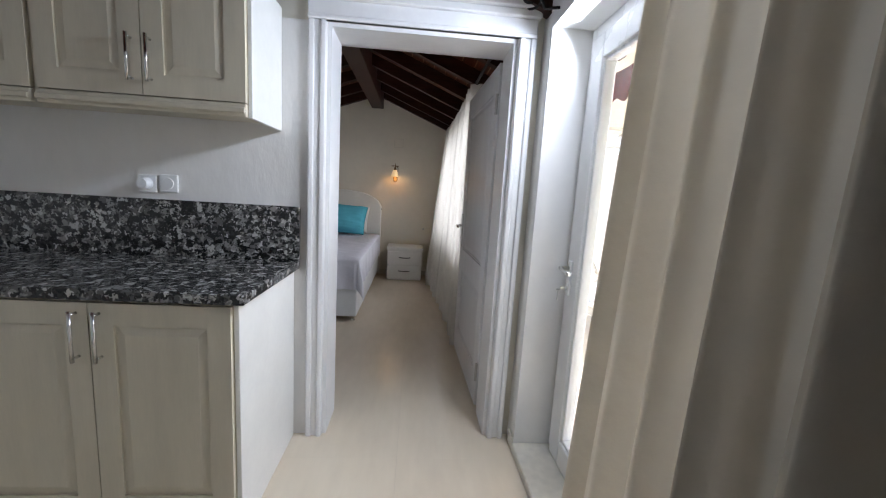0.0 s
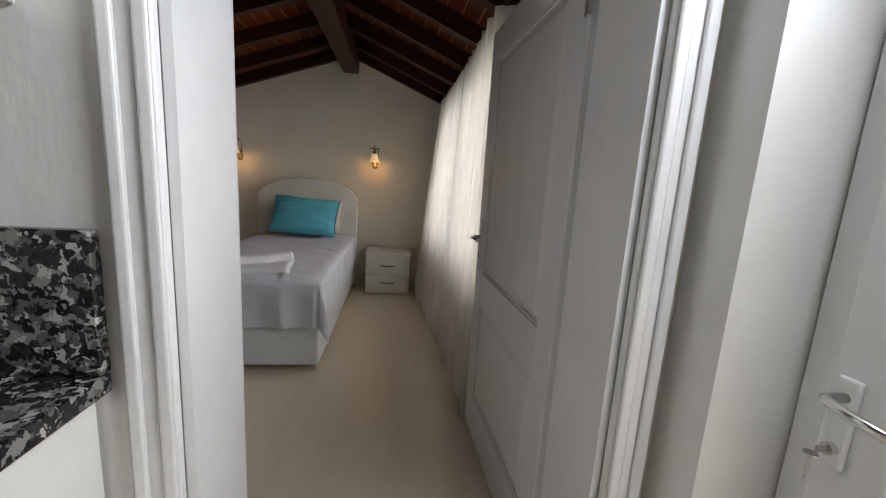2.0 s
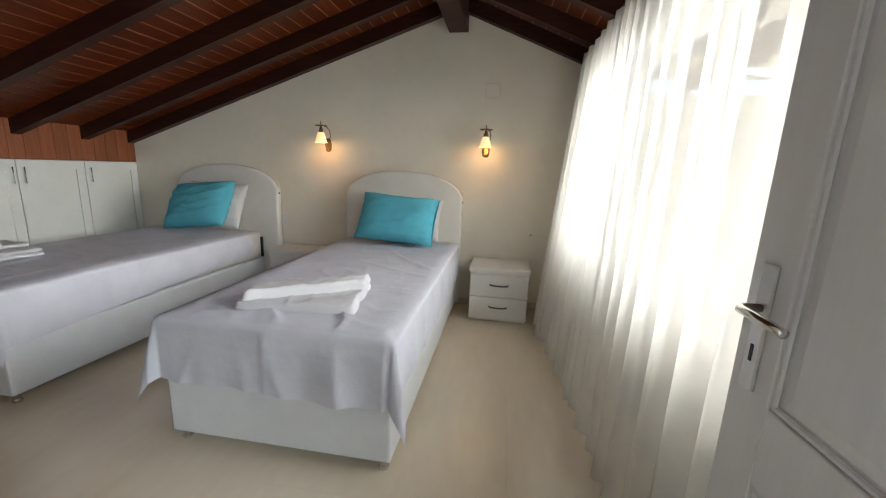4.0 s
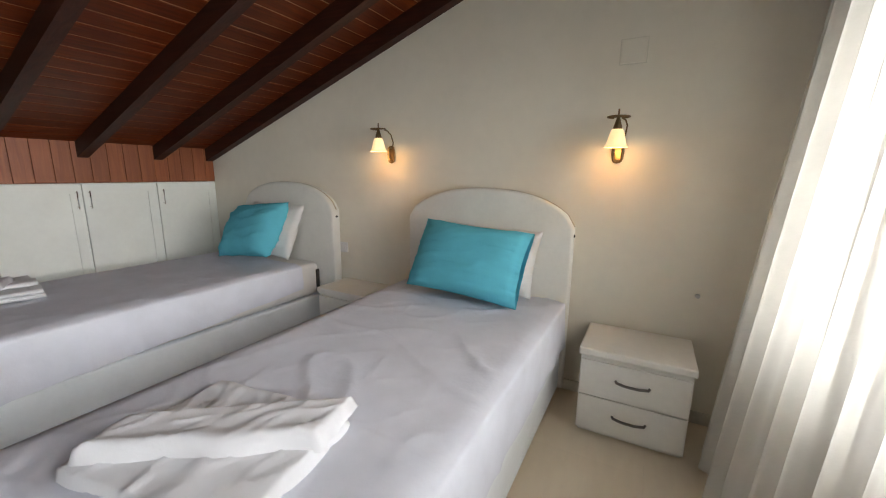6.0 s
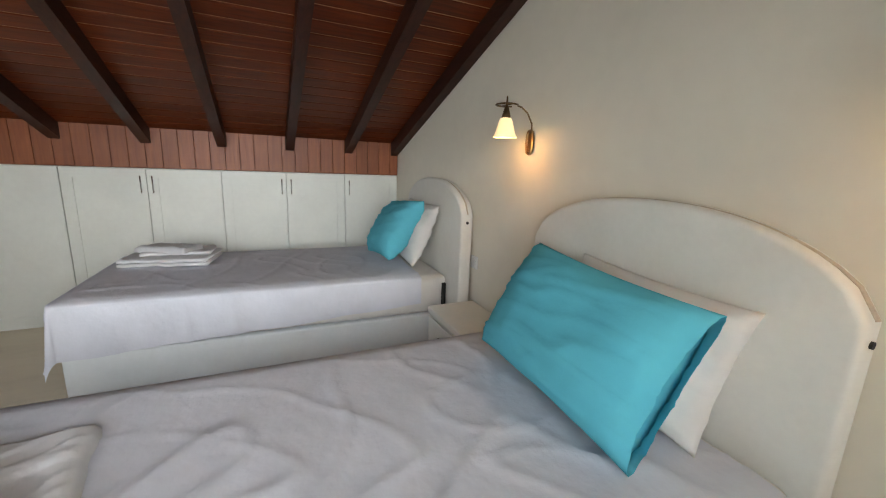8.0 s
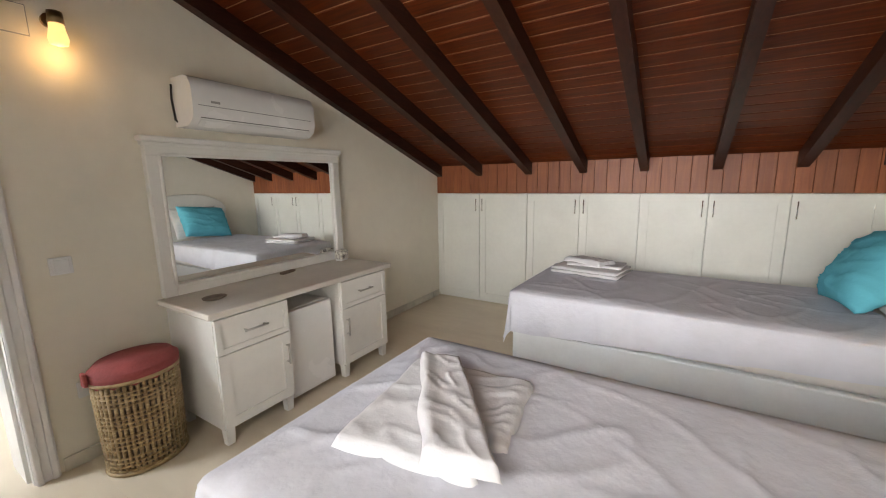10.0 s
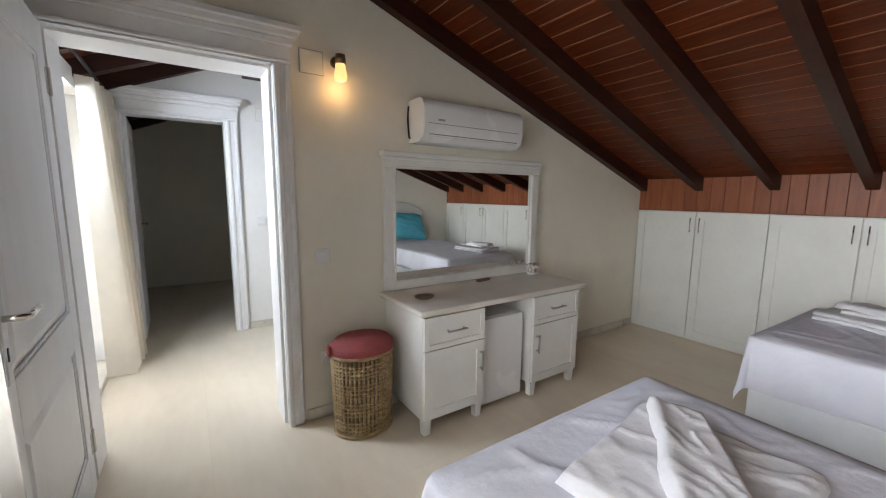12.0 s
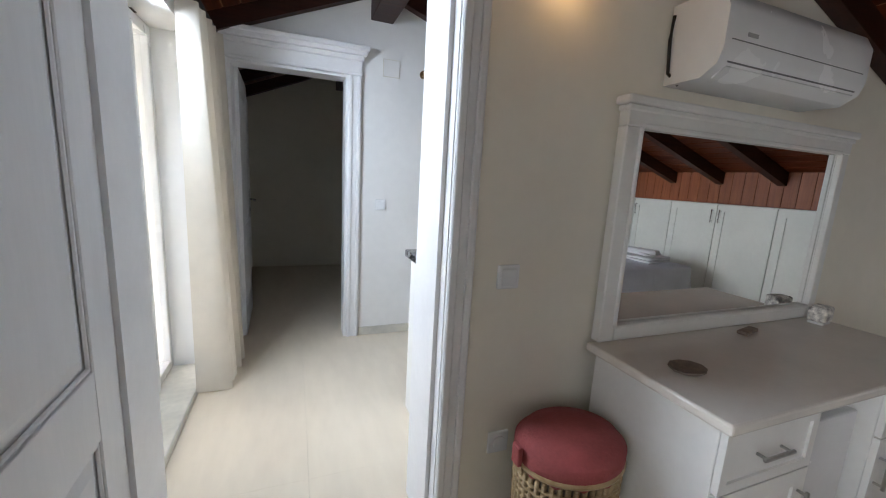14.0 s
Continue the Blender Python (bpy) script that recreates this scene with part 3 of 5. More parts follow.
socket("wall_socket", pose(-1.445, YK - 0.012, 1.275), "white wall socket above the granite upstand", plug=True)
t = thing("plug_adapter", pose(-1.54, YK - 0.012, 1.27), "white plug adapter in a wall socket", "plug")
part("plate", boxed(-0.042, 0.042, -0.012, 0, -0.042, 0.042, 0.005, 2), UPVC, t)
bm = bmesh.new()
rod(bm, (0, -0.012, 0), (0, -0.05, 0), 0.028, 16, 0.022)
part("plug_body", bm, UPVC, t)
socket("wall_socket", pose(-0.966, YN, 0.382, 0, 0, 180), "white wall socket low beside the laundry basket", plug=True)
socket("wall_socket", pose(-2.61, YF, 0.742), "white wall socket between the two headboards", plug=True)
socket("light_switch", pose(-0.95, YN, 1.01, 0, 0, 180), "white light switch beside the bedroom door")
socket("light_switch", pose(-0.92, YD, 1.10, 0, 0, 180), "white light switch beside the hall doorway")

# glazed terrace door in its reveal
sill = structure("door_sill", boxed(XR - 0.012, 0.55, 0.602, 1.868, -0.004, 0.045, 0.006), MARBLE, "pale marble threshold of the terrace door", "sill")
t = thing("door_3", pose(0, 0, 0), "white glazed terrace door, closed, with key in the lock", "door", "", "structure")
bm = bmesh.new()
for a, b, c, d in ((0.602, 0.65, 0.046, 2.068), (0.862, 0.92, 0.046, 2.01), (1.81, 1.868, 0.046, 2.068), (0.65, 1.81, 2.01, 2.068), (0.65, 0.862, 0.046, 0.10)):
    box(bm, 0.47, 0.54, a, b, c, d, 0.004)
part("door_frame", bm, UPVC, t)
bm = bmesh.new()
for a, b, c, d in ((0.925, 1.03, 0.05, 2.005), (1.70, 1.806, 0.05, 2.005), (1.03, 1.70, 0.05, 0.17), (1.03, 1.70, 1.90, 2.005)):
    box(bm, 0.45, 0.52, a, b, c, d, 0.006, 2)
for a, b, c, d in ((1.03, 1.045, 0.17, 1.90), (1.685, 1.70, 0.17, 1.90), (1.045, 1.685, 0.17, 0.185), (1.045, 1.685, 1.885, 1.90)):
    box(bm, 0.46, 0.51, a, b, c, d, 0.004)
leaf = part("leaf_frame", bm, UPVC, t)
pane = part("pane", boxed(0.478, 0.484, 1.04, 1.69, 0.18, 1.89), GLASS, t, "clear glass pane")
pane.visible_shadow = False
pane = part("sidelight_pane", boxed(0.500, 0.506, 0.648, 0.864, 0.098, 2.012), GLASS, t, "clear glass side pane")
pane.visible_shadow = False
# dark triangular sticker on the glass: a rounded ring with an eye in the middle
bm = bmesh.new()
rings = []
for size in (1.0, 0.62):
    loop = []
    for k in range(30):
        a = k * math.tau / 30 - math.pi / 2
        r = 0.043 * size * (1 + 0.16 * math.cos(3 * (a + math.pi / 2)))
        loop.append(bm.verts.new((0.4772, 1.358 + r * math.cos(a), 1.226 + r * math.sin(a))))
    rings.append(loop)
for k in range(30):
    bm.faces.new((rings[0][k], rings[0][(k + 1) % 30], rings[1][(k + 1) % 30], rings[1][k]))
rod(bm, (0.4776, 1.358, 1.228), (0.4768, 1.358, 1.228), 0.011, 14)
part("sticker", bm, DARKJOINT, t, "dark triangular sticker on the glass")
bm = bmesh.new()
box(bm, 0.438, 0.45, 1.755, 1.79, 0.87, 1.035, 0.004, 2)
hp = part("handle_plate", bm, UPVC, t)
bm = tube(bmesh.new(), [(0.44, 1.772, 1.0), (0.40, 1.772, 1.0), (0.392, 1.762, 1.0), (0.39, 1.72, 0.995), (0.393, 1.66, 0.99)], 0.009, 10)
part("lever", bm, CHROME, hp, "polished lever", True)
bm = rod(bmesh.new(), (0.45, 1.772, 0.905), (0.425, 1.772, 0.905), 0.011, 12)
part("lock_cylinder", bm, CHROME, t)
bm = bmesh.new()
box(bm, 0.405, 0.427, 1.7705, 1.7735, 0.898, 0.912, 0.001)
lathe(bm, [(0.004, 0.0), (0.011, 0.0), (0.011, 0.003), (0.004, 0.003)], 12, 1, (0.398, 1.772, 0.895))
box(bm, 0.394, 0.400, 1.771, 1.773, 0.845, 0.89, 0.001)
part("key", bm, STEEL, t, "key hanging from the lock")


def curtain_mesh(y0, y1, x, z0, z1, folds, amp, seed, flare=0.0, lean=0.0, top_x=0.0, ny=240, nz=14, hem=0.02, ends=0.0):
    """Cloth hung in folds along y; x shifts towards the foot by lean."""
    rnd = random.Random(seed)
    ph = [rnd.uniform(0, math.tau) for _ in range(6)]
    bm = bmesh.new()
    grid = []
    for j in range(nz + 1):
        v = j / nz
        row = []
        for i in range(ny + 1):
            u = i / ny
            uu = u + 0.012 * math.sin(9 * u + ph[0]) + 0.006 * math.sin(23 * u + ph[1])
            a = amp * (0.55 + 0.45 * v) * (0.75 + 0.35 * math.sin(5.1 * u + ph[2]))
            off = a * math.sin(uu * folds * math.tau + ph[3]) + 0.3 * a * math.sin(uu * folds * 2.3 * math.tau + ph[4] + 1.2 * v)
            y = y0 + (y1 - y0) * (u + flare * (u - 0.5) * v)
            zz = z1 + (z0 - z1) * v + (hem * math.sin(uu * folds * math.tau * 0.5 + ph[5]) * v ** 6)
            xx = x + top_x * (1 - v) - lean * v * u + off
            if ends:
                # the last hand's breadth turns back to the wall at both ends
                k = max(0.0, abs(u - 0.5) - 0.5 + ends) / ends
                xx += (0.272 - xx) * k * k
            row.append(bm.verts.new((xx, y, zz)))
        grid.append(row)
    for a, b in zip(grid, grid[1:]):
        for k in range(ny):
            bm.faces.new((a[k], a[k + 1], b[k + 1], b[k]))
    return bm


t = thing("curtain", pose(0, 0, 0), "floor-length white sheer curtain drawn across the bedroom window", "curtain")
part("cloth", curtain_mesh(3.2, 5.77, 0.135, 0.015, 2.17, 17, 0.06, 4, 0.0, 0.19, 0.0, 560, 12, 0.02, 0.025), SHEER, t, smooth=True)
bm = rod(bmesh.new(), (0.15, 2.45, 2.185), (0.15, 5.9, 2.185), 0.011, 12)
t = thing("curtain_rod", pose(0, 0, 0), "black iron curtain rod above the bedroom window", "curtain rod")
part("pole", bm, IRON, t)
for k in range(30):
    y = 3.22 + k * 0.082
    bm = bmesh.new()
    tube(bm, [(0.15 + 0.018 * math.cos(a * math.tau / 10), y, 2.18 + 0.018 * math.sin(a * math.tau / 10)) for a in range(11)], 0.003, 6)
    part("ring", bm, IRON, t)
for y in (2.5, 4.2, 5.85):
    bm = tube(bmesh.new(), [(0.284, y, 2.14), (0.21, y, 2.13), (0.15, y, 2.168)], 0.007, 8)
    part("bracket", bm, IRON, t)

t = thing("curtain", pose(0, 0, 0), "long cream curtain gathered beside the terrace door", "curtain")
part("cloth", curtain_mesh(0.30, 0.93, 0.165, 0.012, 2.15, 5.2, 0.072, 9, 0.10, 0.07, 0.02, 240, 12, 0.02, 0.10), DRAPE, t, smooth=True)
t = thing("curtain_rod", pose(0, 0, 0), "black wrought-iron curtain rod above the terrace door", "curtain rod")
part("pole", rod(bmesh.new(), (0.19, 0.32, 2.185), (0.19, 1.86, 2.185), 0.012, 12), IRON, t)
bm = bmesh.new()
for sgn in (-1, 1):
    tube(bm, [(0.19 + sgn * (0.012 + 0.035 * math.sin(k * 0.5)) * (1 - k * 0.05), 1.86 + 0.012 * k, 2.185 + sgn * 0.03 * math.cos(k * 0.5) * (1 - k * 0.05)) for k in range(12)], 0.006, 8)
part("scroll_finial", bm, IRON, t)
for y in (0.4, 1.8):
    part("bracket", tube(bmesh.new(), [(0.284, y, 2.12), (0.22, y, 2.11), (0.19, y, 2.168)], 0.007, 8), IRON, t)

# bedroom window behind the sheer
t = thing("window_1", pose(0, 0, 0), "white framed window behind the sheer curtain", "window", "", "structure")
bm = bmesh.new()
for a, b in ((3.102, 3.17), (4.24, 4.31), (5.38, 5.448)):
    box(bm, 0.44, 0.51, a, b, 0.752, 2.048, 0.004)
for a, b in ((0.752, 0.82), (1.98, 2.048)):
    box(bm, 0.445, 0.505, 3.17, 4.24, a, b, 0.003)
    box(bm, 0.445, 0.505, 4.31, 5.38, a, b, 0.003)
part("window_frame", bm, UPVC, t)
for a, b in ((3.17, 4.24), (4.31, 5.38)):
    p = part("pane", boxed(0.472, 0.478, a, b, 0.82, 1.98), DIM_GLASS, t, "glass pane greyed to dim the bright outside")
    p.visible_shadow = False

# baseboards: low stone skirting
bm = bmesh.new()
box(bm, XW + 0.01, DL - 0.105, YN, YN + 0.012, 0, 0.07, 0.002)
box(bm, XW + 0.01, XR, YF - 0.012, YF, 0, 0.07, 0.002)
box(bm, XR - 0.012, XR, YN + 0.04, YF - 0.012, 0, 0.07, 0.002)
box(bm, -2.59, -0.745, YD, YD + 0.012, 0, 0.07, 0.002)
box(bm, XR - 0.012, XR, YD + 0.013, 0.595, 0, 0.07, 0.002)
box(bm, XR - 0.012, XR, 1.875, YK - 0.05, 0, 0.07, 0.002)
structure("baseboard", bm, MARBLE, "low beige stone skirting along the walls", "baseboard")

# ---- built-in cupboards under the slope ----
GAPS = (2.262, 2.82, 3.37, 3.90, 4.42, 4.93, 5.45, 5.975)
HANDLED = {0: 1, 1: -1, 2: 1, 3: -1, 4: 1, 5: -1, 6: -1}
for k, (a, b) in enumerate(zip(GAPS, GAPS[1:])):
    t = thing("cupboard", pose(XW, (a + b) / 2, 0), "white built-in cupboard with a panelled door under the sloped ceiling", "cupboard", "built-in cupboards along the knee wall")
    h = (b - a) / 2
    part("body", boxed(-0.55, -0.022, -h + 0.001, h - 0.001, 0.0, 1.239), WARD, t)
    bm = bmesh.new()
    e, r = h - 0.004, 0.07
    frame_bars(bm, -e, e, 0.03, 1.232, r, -0.020, 0.0, 0.003, True)
    box(bm, -0.020, -0.009, -e + r - 0.001, e - r + 0.001, 0.03 + r - 0.001, 1.232 - r + 0.001)
    d = part("cupboard_door", bm, WARD, t)
    hy = HANDLED[k] * (e - 0.035)
    bar_handle(d, (0.0, hy, 1.06), (0.0, hy, 1.17), (0.022, 0, 0), r=0.0045)


# ---- beds ----
def drape(w, y0, y1, z, left, right, foot, seed, lift=0.0, flare=0.12):
    """A sheet over a mattress: flat with creases on top, hanging in folds at both sides and the foot."""
    bm = bmesh.new()
    step = 0.016
    ns = int((w + left + right) / step)
    nt = int((y1 - y0 + foot) / step)
    rows = []
    for j in range(nt + 1):
        tt = y0 - foot + (y1 - y0 + foot) * j / nt
        row = []
        for i in range(ns + 1):
            s = -w / 2 - left + (w + left + right) * i / ns
            side = -1 if s < 0 else 1
            ox = max(0.0, abs(s) - w / 2)
            oy = max(0.0, y0 - tt)
            p3 = Vector((s * 3.1 + seed, tt * 3.1, seed * 1.7))
            x, y = max(-w / 2, min(w / 2, s)), max(y0, tt)
            if ox == 0 and oy == 0:
                crease = (1 - abs(noise.noise(Vector((s * 1.3 + tt * 2.6 + seed, tt * 0.8 - s * 1.6, seed))))) ** 22 * 0.009
                crease += (1 - abs(noise.noise(Vector((s * 4 - tt * 1.7, tt * 2.2 + s * 1.1, seed * 2))))) ** 30 * 0.007 + abs(noise.noise(p3 * 0.7)) * 0.005
                crease += (1 - abs(noise.noise(Vector((s * 3.1 + tt * 1.2, tt * 3.6 - s * 2.2, seed * 3))))) ** 16 * 0.014 * max(0.0, 1 - (tt - y0) / 0.9)
                edge = min(w / 2 - abs(s), tt - y0)
                zz = z + crease * min(1, edge / 0.08) - 0.010 * max(0, 1 - edge / 0.05) ** 2
            else:
                o = math.hypot(ox, oy)
                d = Vector((side * ox, -oy)).normalized()
                arc = s if oy > ox else tt
                ridge = (1 - abs(noise.noise(Vector((arc * 3.6 + seed, o * 1.2, seed))))) ** 5
                fold = 0.75 * ridge + 0.45 * noise.noise(Vector((arc * 8.5, o * 2.5, 2 * seed)))
                out = 0.012 + 0.4 * min(o, 0.02) + o * (0.15 * fold + 0.015) * (0.35 if ox > 0 and oy > 0 else 1.0 if oy > 0 else 0.4)
                if ox == 0 and -0.02 < s:
                    # the cloth laps over itself in the middle of the foot
                    out += 0.016 * min(1.0, o / 0.08)
                if ox > 0 and oy > 0:
                    # the spare cloth at a corner stands out in one cone-shaped fold
                    out += flare * 2 * ox * oy / o
                x += d.x * max(0.012, out)
                y += d.y * max(0.012, out)
                hemk = 1 + 0.02 * noise.noise(Vector((arc * 4, seed, 0))) + lift * max(0.0, (tt - y0) / (y1 - y0)) * (-1)
                zz = z - 0.010 - max(0.0, o - 0.01) * hemk * 0.96
            row.append(bm.verts.new((x, y, zz)))
        rows.append(row)
    for a, b in zip(rows, rows[1:]):
        for k in range(ns):
            bm.faces.new((a[k], a[k + 1], b[k + 1], b[k]))
    return bm


def headboard_mesh(w, shoulder, top, th):
    bm = bmesh.new()
    n = 28
    outline = [(-w / 2, 0.04)] + [(-w / 2 + w * k / n, shoulder + (top - shoulder) * (max(0.0, 1 - abs(2 * k / n - 1) ** 2.3)) ** 0.62) for k in range(n + 1)] + [(w / 2, 0.04)]
    f = bm.faces.new([bm.verts.new((x, 0, z)) for x, z in outline])
    r = bmesh.ops.extrude_face_region(bm, geom=[f])
    bmesh.ops.translate(bm, verts=[v for v in r["geom"] if isinstance(v, bmesh.types.BMVert)], vec=(0, th, 0))
    caps = [q for q in bm.faces if len(q.verts) > 6]
    bmesh.ops.bevel(bm, geom=list({e for q in caps for e in q.edges}), offset=0.018, segments=3, affect="EDGES", profile=0.5)
    return bm


def bed(m, label, left, right, foot, seed, lift=0.0, l=2.08, hb_x=0.0, sheet_end=0.06, flare=0.1):
    t = thing("bed", m, label, "bed", "single beds")
    w = 1.05
    part("base", boxed(-w / 2, w / 2, 0.0, l, 0.052, 0.345, 0.012, 2), BASEW, t, "white leatherette bed base")
    part("mattress", boxed(-w / 2 + 0.01, w / 2 - 0.01, 0.01, l, 0.347, 0.612, 0.04, 4), WHITEP, t, "white mattress")
    hb = part("headboard", headboard_mesh(1.12, 1.05, 1.262, 0.085), LEATHER, t, "arched cream leatherette headboard")
    hb.location = (hb_x, l + 0.004, 0)
    smooth_by_angle(hb, 35)
    # thin brown line that follows the headboard's arched top
    part("headboard_piping", tube(bmesh.new(), [(-0.562 + 1.124 * k / 28, l + 0.046, 1.054 + 0.205 * max(0.0, 1 - abs(2 * k / 28 - 1) ** 2.3) ** 0.62) for k in range(29)], 0.005, 6), EDGE_LINE, hb, "thin brown line along the headboard's top edge")
    hb.children[0].location = (0, -(l + 0.004), 0)
    for sx in (-w / 2 + 0.04, w / 2 - 0.04):
        for sy in (0.04, l - 0.1):
            bm = bmesh.new()
            lathe(bm, [(0.0, 0.0), (0.02, 0.0), (0.024, 0.008), (0.017, 0.018), (0.017, 0.046), (0.022, 0.053), (0.0, 0.053)], 14, 1, (sx, sy, 0))
            part("foot", bm, CHROME, t, "chrome bed foot", True)
    sh = part("sheet", drape(w, 0.0, l - sheet_end, 0.628, left, right, foot, seed, lift=lift, flare=flare), SHEET, t, "crumpled pale grey sheet", True)
    # narrow upright black strip at the right head corner
    part("strap", boxed(w / 2 - 0.012, w / 2 + 0.004, l - 0.04, l - 0.012, 0.36, 0.56, 0.003), BLACK, t, "narrow black strip at the head corner")
    for sx in (hb_x - 0.566, hb_x + 0.566):
        part("headboard_stud", rod(bmesh.new(), (sx, l + 0.045, 1.0), (sx - 0.012 * (1 if sx > hb_x else -1), l + 0.045, 1.0), 0.009, 10), BLACK, t, "small dark stud")
    return t


bed(pose(-1.337, 3.742, 0), "single bed with white base, arched headboard and rumpled grey-white sheet", 0.28, 0.29, 0.30, 3.0, l=2.14, hb_x=-0.015, flare=0.22)
bed(pose(-3.365, 3.80, 0, 0, 0, -1.5), "single bed with white base and arched headboard beside the cupboards", 0.20, 0.31, 0.25, 7.3, 0.36, l=2.085, hb_x=0.13, sheet_end=0.20)


def pillow_mesh(w, h, th, seed, flap=0.0):
    bm = bmesh.new()
    n = 36
    both = []
    for sgn in (1, -1):
        rows = []
        for j in range(n + 1):
            v = 2 * j / n - 1
            row = []
            for i in range(n + 1):
                u = 2 * i / n - 1
                pin = 1 - 0.06 * (1 - u * u) * abs(v) ** 2
                pin2 = 1 - 0.05 * (1 - v * v) * abs(u) ** 2
                across = max(0.0, 1 - abs(u) ** 3.2) ** 0.5
                if flap and u > 0:
                    across = max(across, flap * (1.25 - 0.35 * u))
                t = th / 2 * across * max(0.0, 1 - abs(v) ** 2.6) ** 0.5
                wr = noise.noise(Vector((u * 2.0 + seed, v * 2.6, sgn))) * 0.012 + (1 - abs(noise.noise(Vector((u * 0.9 + v * 1.5 + seed, v * 3.6 - u, seed))))) ** 10 * 0.013
                row.append((u * w / 2 * pin2, v * h / 2 * pin, sgn * (t + wr * min(1, t / 0.03)) + 0.0))
            rows.append(row)
        both.append([[bm.verts.new(c) for c in r] for r in rows])
    for k, g in enumerate(both):
        for a, b in zip(g, g[1:]):
            for i in range(n):
                f = (a[i], a[i + 1], b[i + 1], b[i])
                bm.faces.new(f if k == 0 else f[::-1])
    bmesh.ops.remove_doubles(bm, verts=bm.verts, dist=0.0008)
    if flap:
        # inside the open end of the case the filling closes it off
        front, back = ([r_[n - 2] for r_ in g] for g in both)
        front, back = ([v for v in col if v.is_valid] for col in (front, back))
        for k in range(2, min(len(front), len(back)) - 3):
            bm.faces.new((front[k], front[k + 1], back[k + 1], back[k]))
    return bm


def pillow(m, mat, w, h, th, seed, label, flap=0.0):
    ob = link("pillow", pillow_mesh(w, h, th, seed, flap), mat, True)
    ob.matrix_world = m
    return tagged(ob, label, "pillow")


pillow(pose(-1.265, 5.78, 0.845, 68, 0, 0) @ pose(0, 0, 0, 0, 0, -2), WHITEP, 0.61, 0.40, 0.16, 1.0, "white pillow leaning on the headboard")
pillow(pose(-1.322, 5.605, 0.858, 60, 0, 2) @ pose(0, 0, 0, 0, 0, -4), AQUA, 0.69, 0.44, 0.25, 2.0, "turquoise pillow propped against a white pillow", 0.32)
pillow(pose(-3.22, 5.755, 0.87, 66, 0, -2), WHITEP, 0.66, 0.46, 0.15, 4.0, "white pillow leaning on the far headboard")
pillow(pose(-3.27, 5.63, 0.875, 57, 0, -5) @ pose(0, 0, 0, 0, 0, 7), AQUA, 0.64, 0.48, 0.23, 5.0, "turquoise pillow on the bed beside the cupboards")


def towel_mesh(w, d, layers, seed):
    bm = bmesh.new()
    for k in range(layers):
        z = k * 0.026
        rnd = random.Random(seed * 10 + k)
        ww, dd = w * rnd.uniform(0.94, 1.0), d * rnd.uniform(0.93, 1.0)
        n = 12
        rows = []
        # a rounded fold: cross-section runs over the top and round the front edge
        sec = [(-dd / 2, 0.001)] + [(-dd / 2 + dd * i / 8, 0.019 + 0.003 * math.sin(i + seed)) for i in range(9)]
        sec += [(dd / 2 + 0.009 * math.sin(a), 0.0105 + 0.0085 * math.cos(a)) for a in (0.6, 1.2, 1.8, 2.5)] + [(dd / 2, 0.001)]
        for i in range(n + 1):
            x = -ww / 2 + ww * i / n
            rows.append([bm.verts.new((x + 0.004 * noise.noise(Vector((yy * 9, seed, k))), yy + 0.008 * noise.noise(Vector((x * 6, k, seed))), z + zz + 0.007 * noise.noise(Vector((x * 11, yy * 11, k))))) for yy, zz in sec])
        for a, b in zip(rows, rows[1:]):
            for q in range(len(sec)):
                bm.faces.new((a[q], a[(q + 1) % len(sec)], b[(q + 1) % len(sec)], b[q]))
        bm.faces.new(rows[0][::-1])
        bm.faces.new(rows[-1])
    return bm


def fold_layer(corners, z, thick, seed, ridge=0.0):
    """One soft fold of a towel: rounded edges, cross wrinkles, and a roll along its first side."""
    A, B, C, D = [Vector((*p, 0)) for p in corners]
    bm = bmesh.new()
    n, m = 44, 30
    size = min((B - A).length, (D - A).length)
    rows = []
    for j in range(m + 1):
        v = j / m
        row = []
        for i in range(n + 1):
            u = i / n
            p = (A * (1 - u) + B * u) * (1 - v) + (D * (1 - u) + C * u) * v
            e = min(u * (B - A).length, (1 - u) * (B - A).length, v * size, (1 - v) * size)
            lift = (1 - max(0.0, 1 - e / (0.5 * thick)) ** 2) ** 0.5 * thick
            roll = ridge * math.exp(-((v - 0.16) / 0.13) ** 2) * min(1.0, e / 0.02)
            wr = (1 - abs(noise.noise(Vector((u * 7 + v * 1.5 + seed, v * 1.6, seed))))) ** 9 * 0.008 * min(1.0, e / 0.03)
            wob = Vector((noise.noise(Vector((u * 4, v * 4, seed + 5))), noise.noise(Vector((u * 4, v * 4, seed + 9))), 0)) * 0.010
            p = p + wob
            row.append(bm.verts.new((p.x, p.y, z + lift + roll + wr)))
        rows.append(row)
    for a, b in zip(rows, rows[1:]):
        for k in range(n):
            bm.faces.new((a[k], a[k + 1], b[k + 1], b[k]))
    return bm


def towels(m, seed, label):
    t = thing("folded_towels", m, label, "towels")
    part("large_towel", towel_mesh(0.52, 0.36, 2, seed), TOWEL, t, smooth=True)
    ob = part("small_towel", towel_mesh(0.42, 0.22, 1, seed + 1), TOWEL, t, smooth=True)
    ob.matrix_basis = pose(0.03, 0.04, 0.05, 0, 0, 6)
    ob = part("top_fold", fold_layer([(-0.19, -0.08), (0.14, -0.11), (0.17, 0.09), (-0.15, 0.12)], 0.0, 0.028, seed + 2, 0.010), TOWEL, t, smooth=True)
    ob.matrix_basis = pose(-0.02, 0.03, 0.066, 0, 0, -9)
    return t


